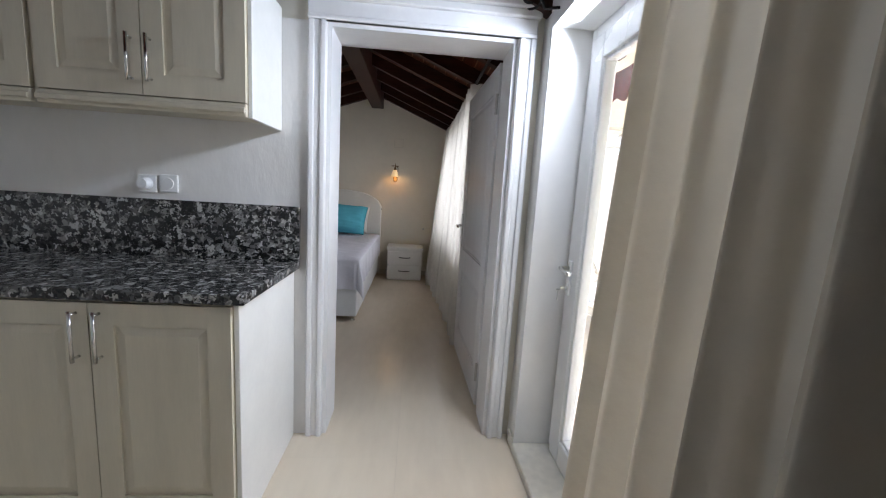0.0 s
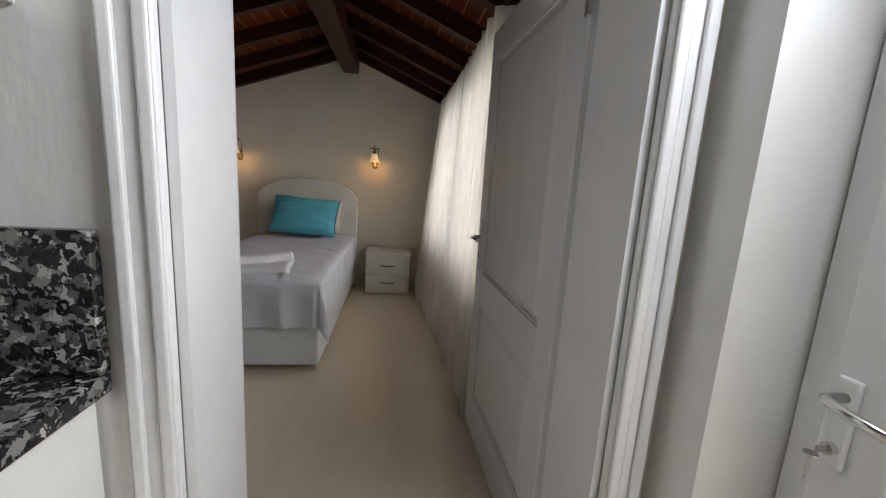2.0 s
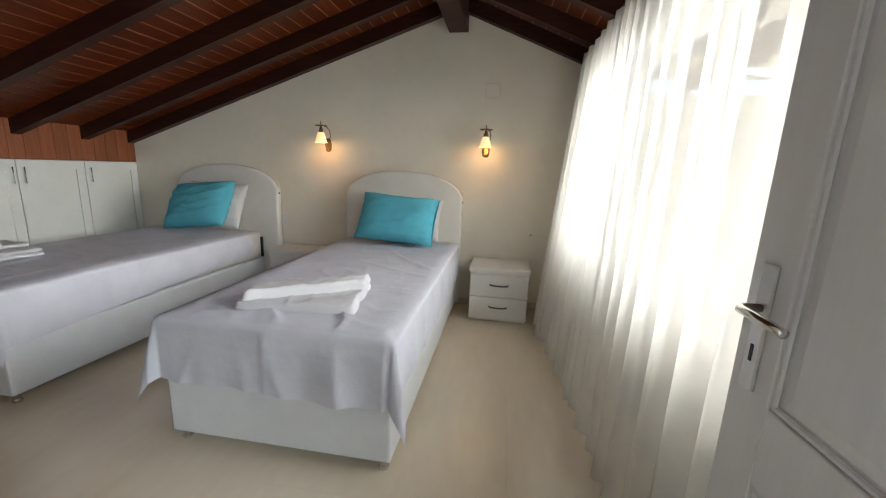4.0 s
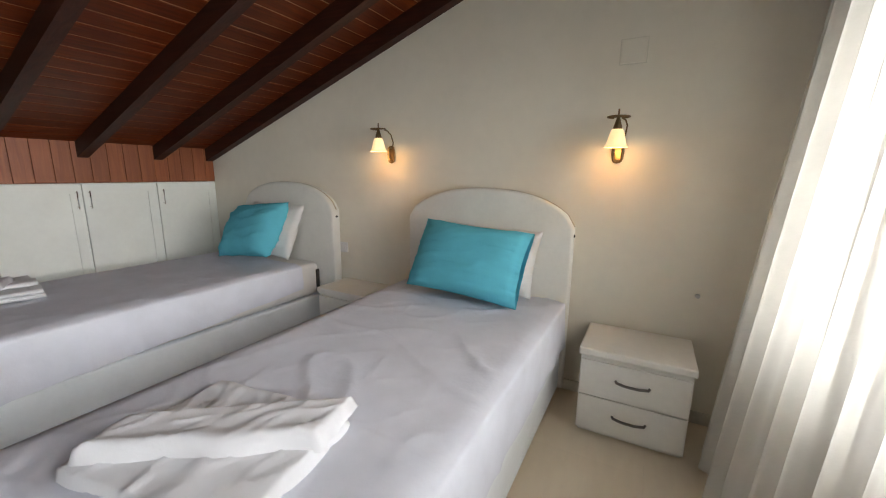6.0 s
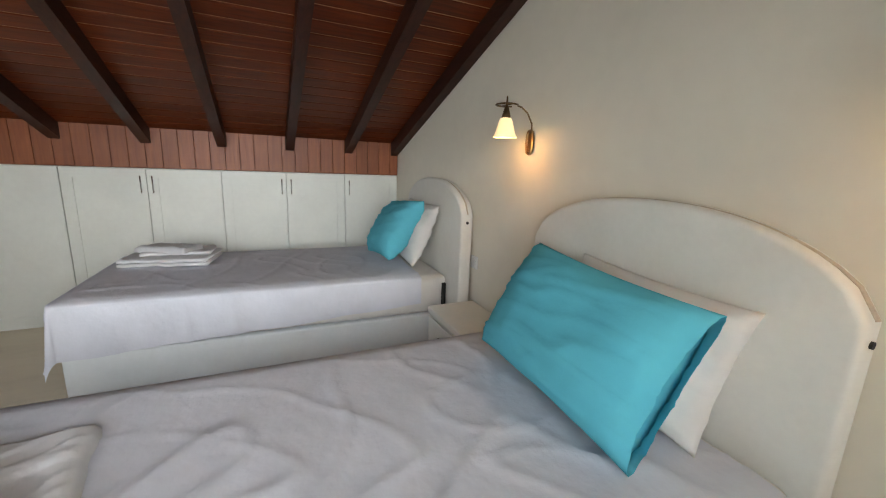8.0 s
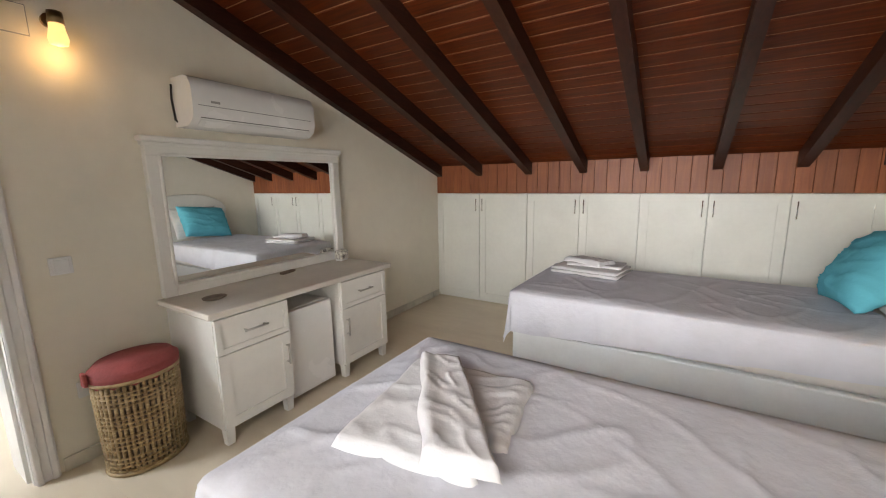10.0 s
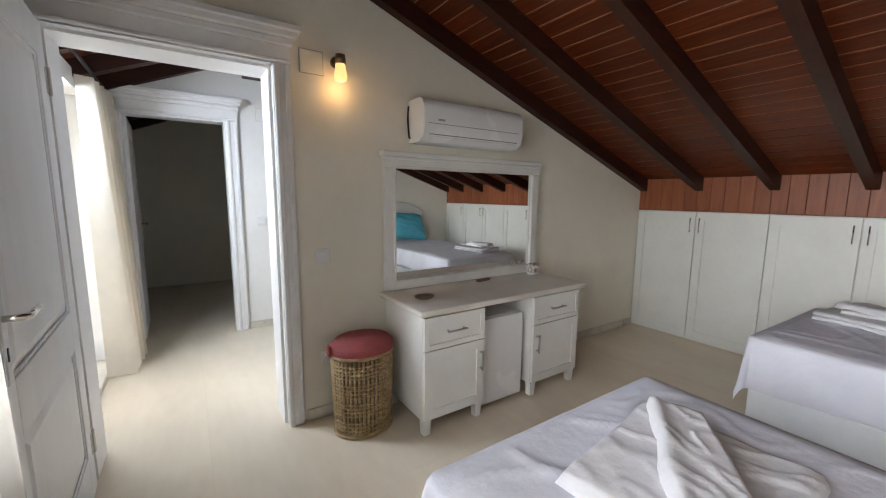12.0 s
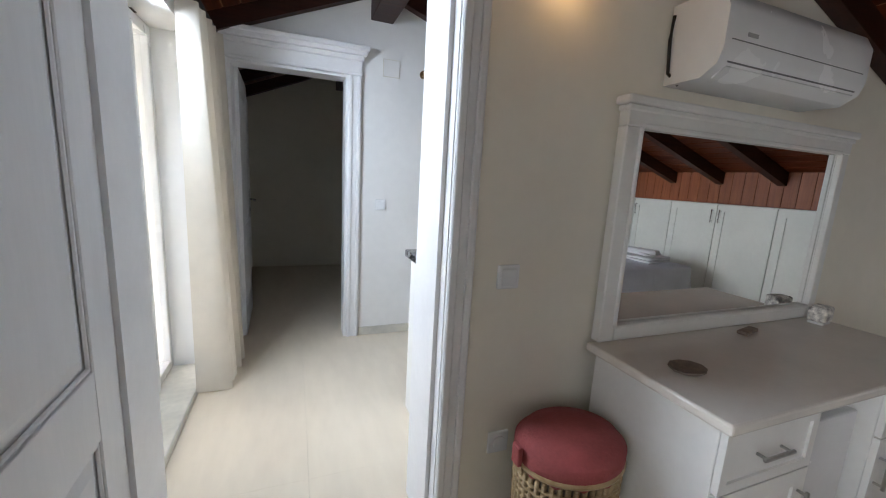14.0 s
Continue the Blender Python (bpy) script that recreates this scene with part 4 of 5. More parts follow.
t = thing("folded_towel", pose(0, 0, 0.629), "loosely folded white towel lying on the rumpled bed", "towel")
part("lower_fold", fold_layer([(-1.05, 3.94), (-1.60, 3.87), (-1.64, 4.05), (-1.12, 4.38)], 0.0, 0.034, 2.0), TOWEL, t, smooth=True)
part("side_fold", fold_layer([(-1.27, 4.39), (-1.66, 4.33), (-1.64, 4.02), (-1.20, 4.20)], 0.0, 0.016, 6.0, 0.012), TOWEL, t, smooth=True)
part("upper_fold", fold_layer([(-1.09, 4.22), (-1.575, 3.885), (-1.635, 4.04), (-1.14, 4.43)], 0.026, 0.042, 4.0, 0.012), TOWEL, t, smooth=True)
towels(pose(-3.56, 4.16, 0.645, 0, 0, 80), 5.0, "folded white towels lying on the far bed")


# ---- bedside tables ----
def nightstand(m, label, d=0.38):
    t = thing("nightstand", m, label, "nightstand", "bedside tables")
    w, h = 0.52, 0.485
    part("carcass", boxed(-w / 2 + 0.01, w / 2 - 0.01, 0.01, d, 0.02, h - 0.04, 0.003), LACQ, t)
    part("top", boxed(-w / 2, w / 2, -0.012, d, h - 0.04, h, 0.008, 2), LACQ, t)
    part("plinth", boxed(-w / 2 + 0.02, w / 2 - 0.02, 0.03, d - 0.02, 0, 0.02), LACQ, t)
    for z0, z1 in ((0.035, 0.225), (0.232, 0.422)):
        dr = part("drawer", boxed(-w / 2 + 0.014, w / 2 - 0.014, -0.008, 0.009, z0, z1, 0.004, 2), LACQ, t)
        zc = (z0 + z1) / 2 + 0.012
        bm = tube(bmesh.new(), [(-0.075, -0.008, zc), (-0.07, -0.024, zc), (-0.03, -0.033, zc - 0.003), (0.03, -0.033, zc - 0.003), (0.07, -0.024, zc), (0.075, -0.008, zc)], 0.007, 8)
        part("handle", bm, PEWTER, dr, "curved dark metal pull", True)
    return t


nightstand(pose(-0.405, 5.585, 0), "small white two-drawer nightstand with metal pulls")
nightstand(pose(-2.34, 5.66, 0), "white two-drawer nightstand between the two beds", 0.31)


# ---- wall lamps ----
def sconce(m, label, side=1):
    t = thing("wall_lamp", m, label, "wall lamp", "bedside wall lamps")
    bm = bmesh.new()
    pts = [(0.026 * math.cos(a), -0.012, 0.052 * math.sin(a) if abs(math.sin(a)) < 0.5 else math.copysign(0.03, math.sin(a)) + 0.026 * (math.sin(a))) for a in [k * math.tau / 24 for k in range(25)]]
    tube(bm, pts, 0.007, 8)
    box(bm, -0.018, 0.018, -0.010, 0.0, -0.045, 0.045, 0.003)
    part("wall_plate", bm, BRONZE, t, smooth=False)
    ring = [(0.052 * math.cos(a), -0.16 + 0.052 * math.sin(a), 0.163) for a in [radians(75 - 15 * k) for k in range(22)]]
    bm = tube(bmesh.new(), [(0.012 * side, -0.012, 0.035), (0.03 * side, -0.03, 0.085), (0.038 * side, -0.065, 0.13), (0.03 * side, -0.095, 0.155)] + [(side * x, y, z) for x, y, z in ring], 0.0042, 8)
    part("arm", bm, BRONZE, t, smooth=True)
    part("crossbar", rod(bmesh.new(), (-0.05 * side, -0.16, 0.163), (0.05 * side, -0.16, 0.163), 0.0035, 8), BRONZE, t, smooth=True)
    bm = lathe(bmesh.new(), [(0.0, 0.205), (0.004, 0.20), (0.005, 0.165), (0.011, 0.15), (0.018, 0.125), (0.024, 0.10), (0.0, 0.098)], 16, 1, (0, -0.16, 0))
    part("lamp_holder", bm, BRONZE, t, smooth=True)
    bm = lathe(bmesh.new(), [(0.018, 0.108), (0.027, 0.10), (0.034, 0.083), (0.040, 0.06), (0.046, 0.038), (0.053, 0.021), (0.059, 0.013), (0.055, 0.015), (0.049, 0.025), (0.042, 0.04), (0.036, 0.06), (0.030, 0.081), (0.023, 0.095), (0.014, 0.102)], 28, 1, (0, -0.16, 0))
    part("shade", bm, SHADE, t, "lit frosted glass bell shade", True)
    lamp = new("bulb_light", bpy.data.lights.new("bulb_light", "POINT"))
    lamp.data.energy, lamp.data.color, lamp.data.shadow_soft_size = 0.19, (1.0, 0.58, 0.21), 0.02
    lamp.matrix_world = m @ pose(0, -0.16, 0.0)
    return t


sconce(pose(-2.115, YF, 1.478), "bronze wall lamp with a lit bell-shaped glass shade")
sconce(pose(-0.605, YF, 1.478), "bronze wall lamp with a lit bell-shaped glass shade")
t = thing("wall_lamp", pose(-1.06, YN, 2.08), "small spotlight-style wall lamp, lit, on the door wall", "wall lamp")
part("backplate", rod(bmesh.new(), (0, 0, 0.03), (0, 0.02, 0.03), 0.03, 16), BRONZE, t)
part("arm", tube(bmesh.new(), [(0, 0.01, 0.03), (0, 0.06, 0.045), (0, 0.09, 0.04)], 0.007, 8), BRONZE, t)
part("lamp_holder", lathe(bmesh.new(), [(0.0, 0.055), (0.026, 0.05), (0.03, 0.0), (0.0, 0.0)], 16, 1, (0, 0.09, 0)), BRONZE, t, smooth=True)
part("shade", lathe(bmesh.new(), [(0.026, 0.0), (0.03, -0.03), (0.036, -0.06), (0.030, -0.085), (0.0, -0.095)], 20, 1, (0, 0.09, 0)), glow("lit_bulb_glass", (1.0, 0.62, 0.24), 0.2), t, "glowing glass shade", True)
lamp = new("bulb_light", bpy.data.lights.new("bulb_light", "POINT"))
lamp.data.energy, lamp.data.color, lamp.data.shadow_soft_size = 0.10, (1.0, 0.62, 0.25), 0.03
lamp.location = (-1.06, YN + 0.09, 1.955)
FAINT = material("painted_joint", (0.74, 0.70, 0.60), 0.8, vary=0.05)


def cover_plate(m, label, mat=PLASTER, joint=FAINT):
    t = thing("cover_plate", m, label, "cover plate", "painted junction covers")
    part("joint", boxed(-0.066, 0.066, -0.003, 0, -0.064, 0.064), joint, t, "thin joint")
    part("plate", boxed(-0.062, 0.062, -0.009, -0.003, -0.06, 0.06, 0.003), mat, t)
    return t


cover_plate(pose(-0.925, YN, 2.09, 0, 0, 180), "square painted junction cover plate beside the lamp", joint=GREYLINE)
cover_plate(pose(-0.98, YD, 2.14, 0, 0, 180), "square white junction cover plate beside the hall doorway", WHITEPL)
cover_plate(pose(-0.575, YF, 1.985), "square painted junction cover plate above the wall lamp")
ob = link("wall_hook", rod(bmesh.new(), (-0.148, YF, 0.727), (-0.148, YF - 0.02, 0.727), 0.013, 12, 0.009), STEEL)
tagged(ob, "small round metal knob on the wall", "wall hook")


t = thing("wall_lamp", pose(-1.235, YD, 2.13), "small unlit bronze wall lamp in the kitchen", "wall lamp")
part("backplate", rod(bmesh.new(), (0, 0, 0), (0, 0.016, 0), 0.03, 16), BRONZE, t)
part("arm", tube(bmesh.new(), [(0, 0.01, 0.0), (0, 0.06, 0.012), (0, 0.085, 0.004)], 0.007, 8), BRONZE, t)
part("lamp_holder", lathe(bmesh.new(), [(0.0, 0.02), (0.024, 0.016), (0.03, -0.03), (0.0, -0.03)], 16, 1, (0, 0.085, 0)), BRONZE, t, smooth=True)


# ---- dressing table, fridge, mirror ----
def pedestal(parent, x0, x1, y0, y1, handle_side):
    part("carcass", boxed(x0, x1, y0, y1 - 0.022, 0.09, 0.715, 0.002), LACQ, parent)
    for z0, z1 in ((0.512, 0.70), (0.10, 0.505)):
        drawer = z1 > 0.6
        bm = bmesh.new()
        r = 0.03 if drawer else 0.055
        frame_bars(bm, x0 + 0.004, x1 - 0.004, z0, z1, r, y1 - 0.021, y1 - 0.002)
        box(bm, x0 + 0.004 + r - 0.001, x1 - 0.004 - r + 0.001, y1 - 0.021, y1 - 0.010, z0 + r - 0.001, z1 - r + 0.001)
        f = part("drawer" if drawer else "cabinet_door", bm, LACQ, parent)
        if drawer:
            xm, zm = (x0 + x1) / 2, (z0 + z1) / 2
            bar_handle(f, (xm - 0.055, y1 - 0.010, zm), (xm + 0.055, y1 - 0.010, zm), (0, 0.028, 0), mat=STEEL)
        else:
            hx = x0 + 0.035 if handle_side < 0 else x1 - 0.035
            bar_handle(f, (hx, y1 - 0.002, 0.33), (hx, y1 - 0.002, 0.43), (0, 0.026, 0), mat=STEEL)
    for fx in (x0 + 0.03, x1 - 0.03):
        for fy in (y0 + 0.035, y1 - 0.04):
            bm = bmesh.new()
            hexa(bm, [(fx - 0.020, fy - 0.020, 0), (fx + 0.020, fy - 0.020, 0), (fx + 0.020, fy + 0.020, 0), (fx - 0.020, fy + 0.020, 0)],
                 [(fx - 0.024, fy - 0.024, 0.09), (fx + 0.024, fy - 0.024, 0.09), (fx + 0.024, fy + 0.024, 0.09), (fx - 0.024, fy + 0.024, 0.09)])
            part("foot", bm, LACQ, parent)


t = thing("dressing_table", pose(0, 0, 0), "white dressing table with two drawer pedestals and metal handles", "dressing table")
pedestal(t, -1.765, -1.335, 2.31, 2.80, -1)
pedestal(t, -2.65, -2.185, 2.31, 2.80, 1)
bm = boxed(-2.70, -1.30, 2.29, 2.825, 0.716, 0.75, 0.008, 2)
part("tabletop", bm, WOODTOP, t, "pale glossy tabletop")
part("apron", boxed(-2.185, -1.765, 2.315, 2.335, 0.55, 0.715), LACQ, t)

t = thing("mini_fridge", pose(-1.965, 2.30, 0), "small white fridge in the kneehole of the dressing table", "fridge")
part("cabinet", boxed(-0.175, 0.175, 0.03, 0.40, 0.02, 0.60, 0.006, 2), UPVC, t)
part("fridge_door", boxed(-0.175, 0.175, 0.405, 0.445, 0.03, 0.60, 0.008, 2), UPVC, t)
for sx in (-0.14, 0.14):
    for sy in (0.06, 0.38):
        part("foot", rod(bmesh.new(), (sx, sy, 0), (sx, sy, 0.021), 0.014, 10), BLACK, t)

t = thing("mirror", pose(0, 0, 0), "large mirror in a wide white frame standing on the dressing table", "mirror")
X0, X1, Z0, Z1, WF = -2.625, -1.405, 0.815, 1.54, 0.07
bm = bmesh.new()
box(bm, X0 - WF, X0, 2.272, 2.315, 0.751, Z1, 0.004)
box(bm, X1, X1 + WF, 2.272, 2.315, 0.751, Z1, 0.004)
box(bm, X0, X1, 2.272, 2.315, 0.751, Z0, 0.004)
box(bm, X0 - WF, X1 + WF, 2.272, 2.318, Z1, Z1 + 0.07, 0.004)
box(bm, X0 - WF - 0.02, X1 + WF + 0.02, 2.268, 2.335, Z1 + 0.07, Z1 + 0.10, 0.008, 2)
box(bm, X0 - WF - 0.008, X1 + WF + 0.008, 2.27, 2.325, Z1 + 0.05, Z1 + 0.071, 0.005)
for a, b, c, d in ((X0 - 0.012, X0 + 0.004, Z0, Z1), (X1 - 0.004, X1 + 0.012, Z0, Z1), (X0, X1, Z0 - 0.012, Z0 + 0.004), (X0, X1, Z1 - 0.004, Z1 + 0.012)):
    box(bm, a, b, 2.30, 2.324, c, d, 0.004)
part("mirror_frame", bm, LACQ, t)
part("backing", boxed(X0 - 0.04, X1 + 0.04, 2.264, 2.272, 0.80, 1.56), LACQ, t)
part("mirror_glass", boxed(X0 - 0.01, X1 + 0.01, 2.294, 2.298, Z0 - 0.01, Z1 + 0.01), MIRROR, t, "silvered mirror glass")

# small things on the dressing table
bm = lathe(bmesh.new(), [(0.0, 0.0), (0.045, 0.0), (0.06, 0.006), (0.066, 0.014), (0.062, 0.0145), (0.045, 0.008), (0.0, 0.006)], 10, 0.8)
ob = tagged(link("dish", bm, DARKPAPER, True), "small dark scalloped dish on the dressing table", "dish")
ob.location = (-1.47, 2.57, 0.7505)
bm = bmesh.new()
box(bm, -0.062, 0.062, -0.019, 0.019, 0.0, 0.016, 0.005, 2)
ob = tagged(link("remote_control", bm, DARKPAPER), "slim dark remote control lying on the dressing table", "remote control")
ob.matrix_world = pose(-2.08, 2.385, 0.7505, 0, 0, 12)
t = thing("ornament_box", pose(-2.60, 2.385, 0.7505, 0, 0, 8), "small black and white patterned ornament box", "ornament")
part("box_body", boxed(-0.05, 0.05, -0.035, 0.035, 0.012, 0.085, 0.012, 3), PATTERN, t)
part("base", boxed(-0.043, 0.043, -0.03, 0.03, 0.0, 0.012, 0.003), UPVC, t)

# ---- split air conditioner ----
t = thing("air_conditioner", pose(0, 0, 0), "white wall-mounted split air conditioner unit above the mirror", "air conditioner")
bm = bmesh.new()
sec = [(2.262, 1.70), (2.40, 1.70), (2.452, 1.735), (2.466, 1.78), (2.466, 1.90), (2.44, 1.95), (2.40, 1.965), (2.262, 1.965)]
ends = [[bm.verts.new((x, y, z)) for y, z in sec] for x in (-2.345, -1.53)]
for k in range(len(sec)):
    bm.faces.new((ends[0][k], ends[0][(k + 1) % len(sec)], ends[1][(k + 1) % len(sec)], ends[1][k]))
bm.faces.new(ends[0][::-1]), bm.faces.new(ends[1])
bmesh.ops.bevel(bm, geom=[e for e in bm.edges if e.calc_face_angle(0) > 1.2], offset=0.02, segments=3, affect="EDGES", profile=0.5)
ob = part("casing", bm, UPVC, t)
smooth_by_angle(ob, 50)
part("seam", boxed(-2.31, -1.56, 2.4652, 2.4675, 1.806, 1.809), DARKJOINT, t, "fine joint line")
bm = bmesh.new()
hexa(bm, [(-2.30, 2.41, 1.7055), (-1.57, 2.41, 1.7055), (-1.57, 2.452, 1.733), (-2.30, 2.452, 1.733)], [(-2.30, 2.412, 1.7005), (-1.57, 2.412, 1.7005), (-1.57, 2.455, 1.729), (-2.30, 2.455, 1.729)])
part("louvre", bm, UPVC, t)
part("air_slot", boxed(-2.30, -1.57, 2.4555, 2.4585, 1.741, 1.7455), DARKJOINT, t, "dark air slot")
part("badge", boxed(-1.68, -1.63, 2.466, 2.468, 1.825, 1.837), GREYLINE, t, "small grey badge")
bm = tube(bmesh.new(), [(-1.524, 2.275, 1.93), (-1.518, 2.275, 1.85), (-1.524, 2.28, 1.74), (-1.56, 2.30, 1.70)], 0.006, 8)
part("cable", bm, BLACK, t, "thin dark cable")

# ---- laundry basket ----
t = thing("laundry_basket", pose(-1.10, 2.485, 0), "oval woven wicker laundry basket with a red padded lid", "laundry basket")
RX, RY = 0.175, 0.145


def oval(a, k, z):
    return (RX * k * math.cos(a), RY * k * math.sin(a), z)


part("liner", lathe(bmesh.new(), [(0.0, 0.012), (0.86, 0.012), (0.93, 0.475), (0.90, 0.475)], 32), DARKPAPER, t)
t.children[-1].scale = (RX, RY, 1)
for k in range(44):
    a = k * math.tau / 44
    bm = tube(bmesh.new(), [oval(a, 0.93, 0.01), oval(a, 0.965 + 0.012 * math.sin(k * 2.1), 0.25), oval(a, 1.0, 0.475)], 0.0085, 6)
    part("stake", bm, WICKER, t, smooth=True)
for j in range(20):
    z = 0.03 + j * 0.0222
    if j % 5 == 4:
        continue
    k0 = 0.935 + 0.065 * z / 0.5
    bm = tube(bmesh.new(), [oval(i * math.tau / 88, k0 + (0.03 if (i + 2 * (j % 2)) % 4 < 2 else 0.005), z) for i in range(89)], 0.0058, 5)
    part("weave", bm, WICKER, t, smooth=True)
for z, r in ((0.012, 0.012), (0.475, 0.012)):
    bm = tube(bmesh.new(), [oval(i * math.tau / 48, 0.95 + 0.06 * z / 0.5, z) for i in range(49)], r, 8)
    part("rim", bm, WICKER, t, smooth=True)
bm = bmesh.new()
lathe(bm, [(0.0, 0.558), (0.6, 0.557), (0.9, 0.550), (1.03, 0.522), (1.06, 0.522), (1.055, 0.465), (1.03, 0.462), (1.03, 0.52), (0.0, 0.52)], 40)
for v in bm.verts:
    a = math.atan2(v.co.y, v.co.x)
    if v.co.z < 0.475:
        v.co.z += 0.008 * math.sin(a * 14)
    v.co.x *= RX
    v.co.y *= RY
lid = part("lid", bm, REDLID, t, "red woven padded lid", True)
part("lid_tab", boxed(0.188, 0.205, -0.02, 0.02, 0.475, 0.54, 0.004), REDLID, t)

# ---- terrace ----
terrace = structure("terrace", boxed(0.56, 5.2, -5.0, 7.0, -0.20, -0.012), GROUT, "bright pale tiled roof terrace outside", "terrace")
t_end = structure("terrace_wall", boxed(0.575, 7.06, 6.95, 7.2, -3.3, 2.17, 0.01), WHITEWALL, "white plastered wall of the next house past the terrace", "wall")
t_par = structure("parapet", boxed(4.35, 4.55, -5.0, 6.94, -0.02, 0.42, 0.01), WHITEWALL, "low white plastered terrace parapet", "wall")
t = thing("terrace_railing", pose(0, 0, 0), "dark wooden handrail on posts above the white parapet", "railing")
part("handrail", boxed(4.40, 4.50, -5.0, 6.93, 0.74, 0.81, 0.01), DECKWOOD, t)
part("rail", boxed(4.43, 4.47, -5.0, 6.93, 0.54, 0.60, 0.005), DECKWOOD, t)
for k in range(10):
    y = 6.8 - k * 1.3
    part("post", boxed(4.42, 4.48, y - 0.03, y + 0.03, 0.42, 0.74, 0.004), DECKWOOD, t)


def lounger(m, label, back):
    t = thing("sun_lounger", m, label, "sun lounger", "terrace loungers")
    w, l, h = 0.62, 1.9, 0.34
    for sx in (0, w - 0.05):
        part("side_rail", boxed(sx, sx + 0.05, 0, l, h - 0.09, h, 0.006), WHITEWOOD, t)
        for y in (0.0, 1.2, l - 0.07):
            part("leg", boxed(sx, sx + 0.05, y, y + 0.07, 0, h - 0.09, 0.005), WHITEWOOD, t)
    part("end_rail", boxed(0.05, w - 0.05, 0.0, 0.05, h - 0.09, h, 0.005), WHITEWOOD, t)
    y = 0.07
    while y < 1.15:
        part("slat", boxed(0.051, w - 0.051, y, y + 0.075, h - 0.022, h + 0.001, 0.004), WHITEWOOD, t)
        y += 0.1
    for k in range(7):
        yy, zz = 1.18 + k * 0.1 * math.cos(back), h + k * 0.1 * math.sin(back)
        bm = bmesh.new()
        box(bm, 0.06, w - 0.06, 0, 0.075, -0.02, 0.0, 0.004)
        bmesh.ops.rotate(bm, verts=bm.verts, matrix=Matrix.Rotation(back, 3, "X"))
        bmesh.ops.translate(bm, verts=bm.verts, vec=(0, yy, zz))
        part("slat", bm, WHITEWOOD, t)
    bm = bmesh.new()
    box(bm, 0.03, w - 0.03, 0.62, 1.17, h + 0.003, h + 0.065, 0.025, 3)
    part("seat_pad", bm, BLUEPAD, t, "blue-grey seat pad")
    for sx in (0.03, w - 0.08):
        bm = bmesh.new()
        box(bm, sx, sx + 0.05, 0, 0.74, 0.0, 0.03, 0.004)
        bmesh.ops.rotate(bm, verts=bm.verts, matrix=Matrix.Rotation(back, 3, "X"))
        bmesh.ops.translate(bm, verts=bm.verts, vec=(0, 1.18, h))
        part("back_stile", bm, WHITEWOOD, t)
    return t


lo_a = lounger(pose(2.25, 2.5, -0.006), "white wooden sun lounger with a pale blue pad on the terrace", radians(42))
copy_thing(lo_a, pose(3.15, 2.35, -0.006, 0, 0, -6))
copy_thing(lo_a, pose(1.45, 2.95, -0.006, 0, 0, 5))

# awning over the terrace
t = thing("awning", pose(0, 0, 0), "yellow terrace awning with a red-brown scalloped valance", "awning")
bm = bmesh.new()
hexa(bm, [(0.575, -4, 2.268), (3.25, -4, 2.50), (3.25, 6.9, 2.50), (0.575, 6.9, 2.268)], [(0.575, -4, 2.272), (3.25, -4, 2.504), (3.25, 6.9, 2.504), (0.575, 6.9, 2.272)])
part("canopy", bm, AWNY, t)
bm = bmesh.new()
rows = []
for i in range(437):
    y = -4 + 10.9 * i / 436
    drop = 0.20 + 0.05 * abs(math.sin(y * math.pi / 0.28))
    rows.append([bm.verts.new((1.22 + 0.012 * math.sin(y * 11), y, 2.31)), bm.verts.new((1.21 + 0.022 * math.sin(y * 13), y, 2.31 - drop))])
for a, b in zip(rows, rows[1:]):
    bm.faces.new((a[0], b[0], b[1], a[1]))
part("valance", bm, AWNR, t)
for y in (-3.5, -1.2, 1.2, 3.4, 5.0, 6.6):
    part("canopy_bar", boxed(0.60, 3.25, y - 0.02, y + 0.02, 2.22, 2.258), WHITEWOOD, t)
part("front_bar", boxed(3.24, 3.29, -4, 6.9, 2.44, 2.50, 0.008), WHITEWOOD, t)

# ground, hedges, trees, poles beyond the terrace
structure("ground", boxed(-400, 900, -600, 900, -3.4, -3.2), GROUND, "dry green ground reaching the horizon", "ground")


def crown_mesh(r, h, n, seed, cone):
    rnd = random.Random(seed)
    verts, faces = [], []
    for _ in range(n):
        if cone:
            z = rnd.random() ** 1.3
            rr = r * (1 - z) * math.sqrt(rnd.random()) * rnd.uniform(0.75, 1.15) + 0.05
            a = rnd.uniform(0, math.tau)
            c = Vector((rr * math.cos(a), rr * math.sin(a), z * h))
        else:
            d = Vector((rnd.gauss(0, 1), rnd.gauss(0, 1), rnd.gauss(0, 1))).normalized() * rnd.random() ** 0.4
            k = 0.75 + 0.45 * noise.noise(d * 2.2 + Vector((seed, 0, 0)))
            c = Vector((d.x * r * k, d.y * r * k, h / 2 + d.z * h / 2 * k))
        s = rnd.uniform(0.05, 0.11) * r + 0.06
        q = Euler((rnd.uniform(0, 6), rnd.uniform(0, 6), rnd.uniform(0, 6))).to_quaternion()
        b = len(verts)
        verts += [tuple(c + q @ Vector(p) * s) for p in ((-1, -0.5, 0), (0.2, -0.7, 0.25), (1, 0.1, 0), (0.1, 0.7, -0.2))]
        faces += [(b, b + 1, b + 2), (b, b + 2, b + 3)]
    me = bpy.data.meshes.new("crown")
    me.from_pydata(verts, [], faces)
    return me


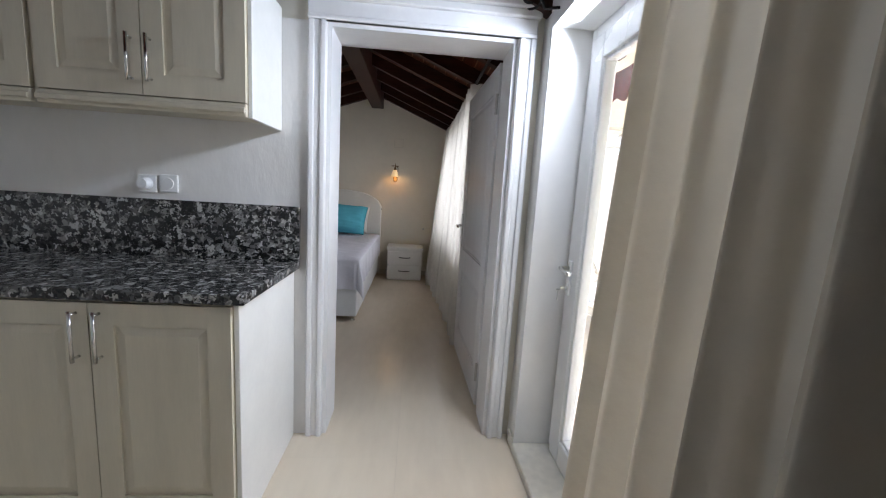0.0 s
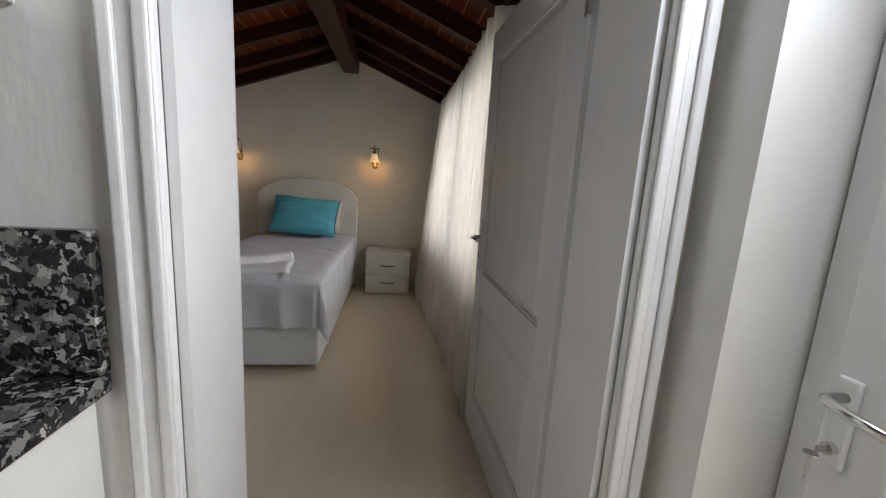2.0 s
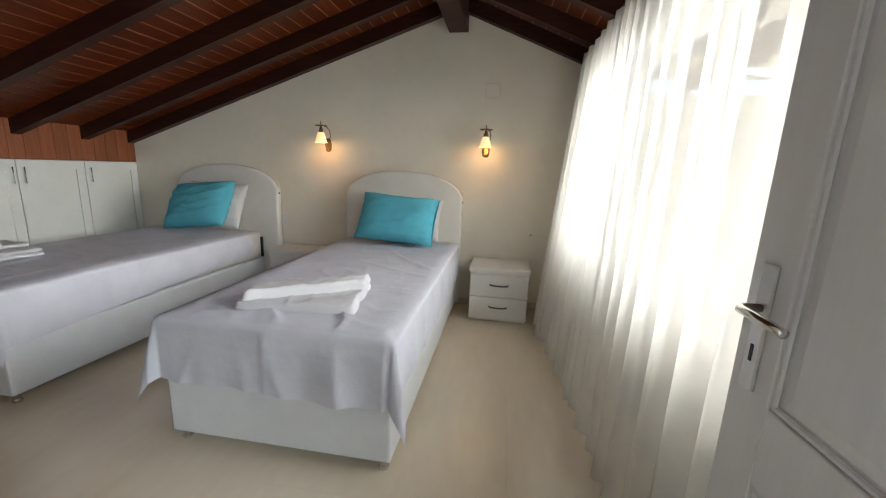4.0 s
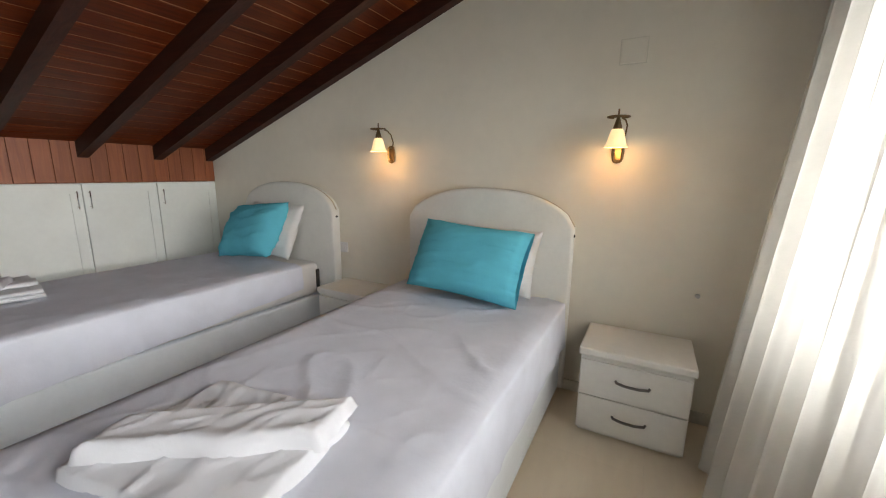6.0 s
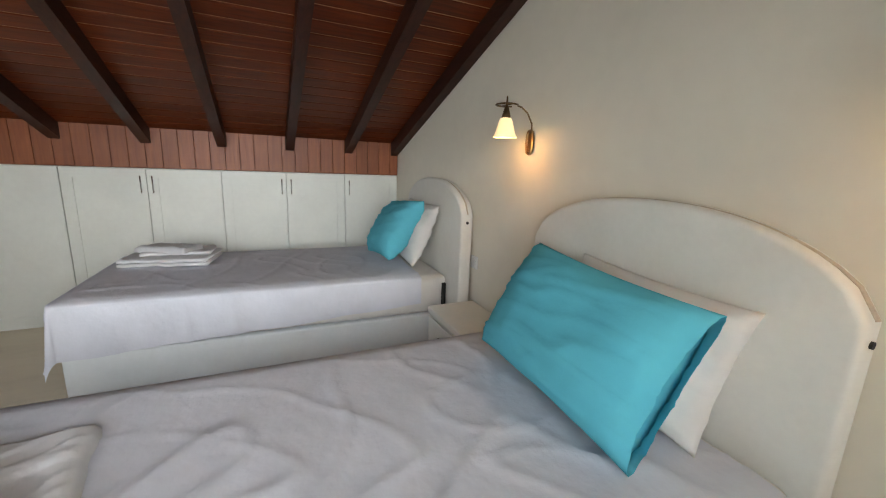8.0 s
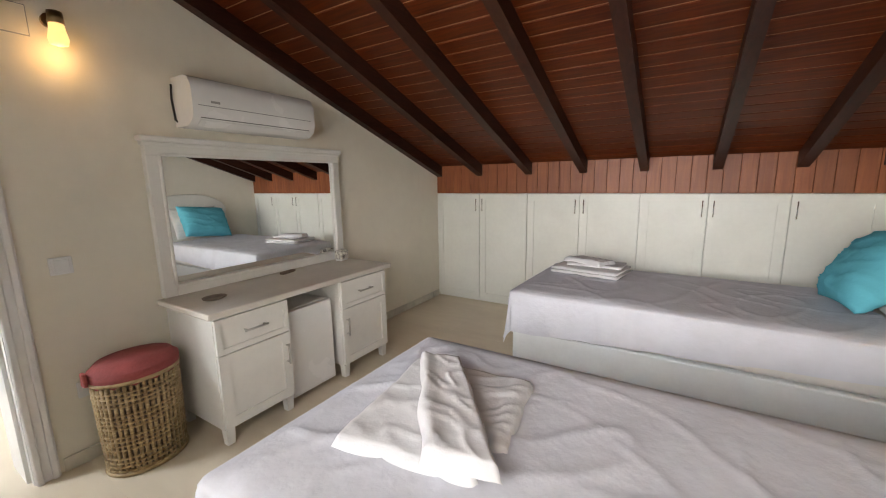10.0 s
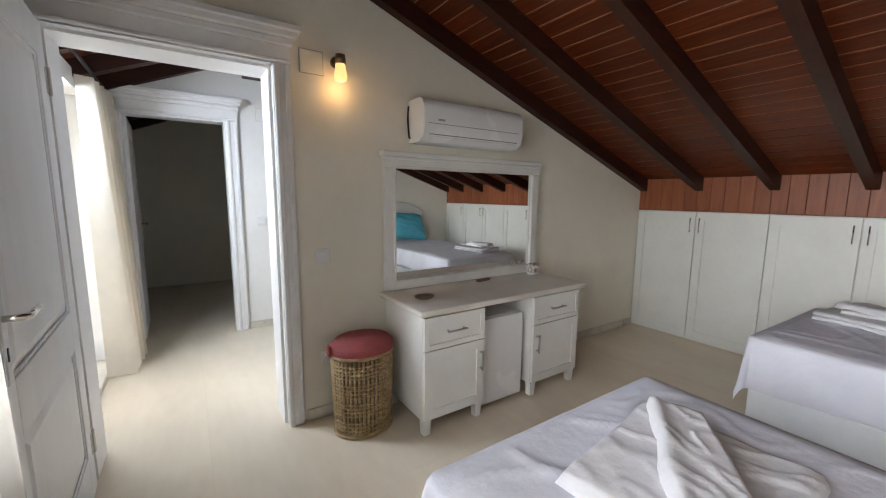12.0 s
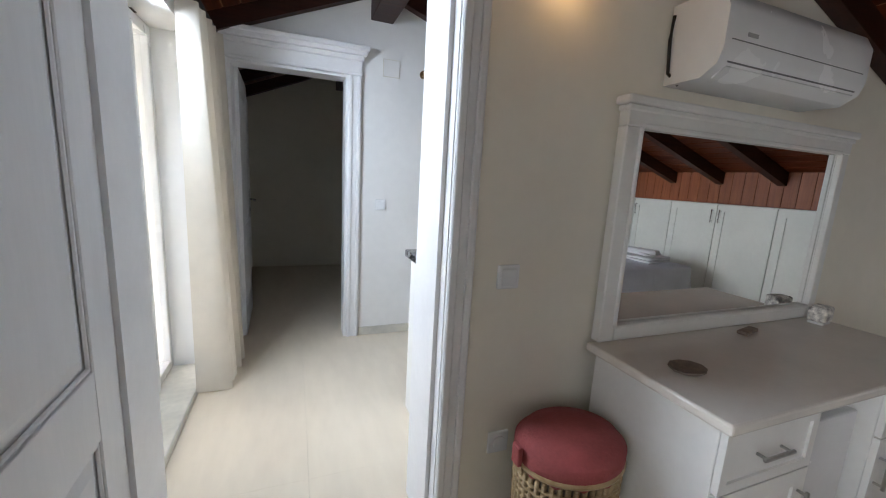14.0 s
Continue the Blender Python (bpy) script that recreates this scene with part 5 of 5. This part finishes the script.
def tree(name, x, y, h, r, seed, cone, label, mat, z0=-3.2):
    t = thing(name, pose(x, y, z0, 0, 0, seed * 40), label, "tree")
    bm = rod(bmesh.new(), (0, 0, 0), (0.1, 0, h * 0.75), 0.05 * r + 0.08, 8, 0.03)
    for k in range(5):
        a = k * 2.4 + seed
        rod(bm, (0.04, 0, h * (0.35 + 0.08 * k)), (r * 0.6 * math.cos(a), r * 0.6 * math.sin(a), h * (0.5 + 0.09 * k)), 0.05, 6, 0.015)
    part("trunk", bm, BARK, t)
    me = crown_mesh(r, h * (0.92 if cone else 0.75), 1500, seed, cone)
    me.materials.append(mat)
    ob = new("crown", me)
    ob.parent = t
    ob.location = (0, 0, h * (0.1 if cone else 0.28))
    return t


rnd = random.Random(11)
for k in range(16):
    a = radians(14 + 66 * k / 15 + rnd.uniform(-2, 2))
    d = rnd.uniform(32, 55)
    cone = k % 3 == 0
    tree("tree", d * math.cos(a), d * math.sin(a), rnd.uniform(6.0, 8.0) * (1.15 if cone else 1), rnd.uniform(2.6, 4.2) * (0.7 if cone else 1), k + 1, cone,
         "dark conifer beyond the terrace" if cone else "broad green tree beyond the terrace", CONIF if cone else PLANT)
tree("tree", 16.5, 20.6, 9.4, 2.0, 31, True, "tall dark conifer beside the power pole", CONIF)
tree("tree", 23.3, 19.3, 7.4, 1.7, 33, True, "slim dark conifer behind the orchard", CONIF)
tree("tree", 22.4, 16.6, 6.6, 2.6, 35, False, "broad dark tree behind the orchard", CONIF)
bushes = crown_mesh(1.0, 1.0, 10, 1, False)
bpy.data.meshes.remove(bushes)
vs, fs = [], []
rnd = random.Random(5)
for _ in range(16000):
    a, d = radians(rnd.uniform(5, 85)), rnd.uniform(13, 30)
    z = -3.2 + (0.9 + 1.9 * (d - 9) / 21) * rnd.random() ** 0.5 * (0.7 + 0.5 * noise.noise(Vector((a * 9, d * 0.4, 0))))
    c, s = Vector((d * math.cos(a), d * math.sin(a), z)), rnd.uniform(0.10, 0.22)
    q = Euler((rnd.uniform(0, 6), rnd.uniform(0, 6), rnd.uniform(0, 6))).to_quaternion()
    b = len(vs)
    vs += [tuple(c + q @ Vector(p) * s) for p in ((-1, -0.5, 0), (0.2, -0.7, 0.25), (1, 0.1, 0), (0.1, 0.7, -0.2))]
    fs += [(b, b + 1, b + 2), (b, b + 2, b + 3)]
me = bpy.data.meshes.new("orchard_foliage")
me.from_pydata(vs, [], fs)
me.materials.append(PLANT)
tagged(new("orchard_foliage", me), "dense bright green orchard foliage below the terrace", "foliage", "", "stuff")


def utility_pole(x, y, h, label):
    t = thing("utility_pole", pose(x, y, -3.2, 0, 0, 40), label, "utility pole")
    part("pole", rod(bmesh.new(), (0, 0, 0), (0, 0, h), 0.14, 10, 0.08), DECKWOOD, t)
    for z in (h - 0.3, h - 1.0, h - 1.7):
        part("crossarm", boxed(-0.9, 0.9, -0.05, 0.05, z - 0.05, z + 0.05), DECKWOOD, t)
        for sx in (-0.8, 0.0, 0.8):
            part("insulator", rod(bmesh.new(), (sx, 0, z + 0.05), (sx, 0, z + 0.28), 0.05, 8, 0.03), DECKWOOD, t)
    return t


utility_pole(15.84, 18.51, 9.94, "tall power pole with three crossarms beyond the terrace")
utility_pole(23.49, 25.04, 9.67, "power pole with crossarms in the distance")

# ---- floor and terrace tiles ----
bm = bmesh.new()
q = 0.29998
hexa(bm, [(-q, -q, -0.006), (q, -q, -0.006), (q, q, -0.006), (-q, q, -0.006)], [(-q + 0.00015, -q + 0.00015, 0), (q - 0.00015, -q + 0.00015, 0), (q - 0.00015, q - 0.00015, 0), (-q + 0.00015, q - 0.00015, 0)])
bmesh.ops.recalc_face_normals(bm, faces=bm.faces)
tile_me = bpy.data.meshes.new("tile")
bm.to_mesh(tile_me)
bm.free()
out_me = tile_me.copy()
tile_me.materials.append(TILE)
out_me.materials.append(TERRTILE)
for i in range(8):
    for j in range(14):
        ob = new("tile", tile_me)
        ob.location = (-0.018 - 0.6 * i, 5.70 - 0.6 * j, 0)
        ob.parent = floor
for i in range(7):
    for j in range(16):
        ob = new("tile", out_me)
        ob.location = (0.862 + 0.6 * i, 6.70 - 0.6 * j, -0.006)
        ob.parent = terrace
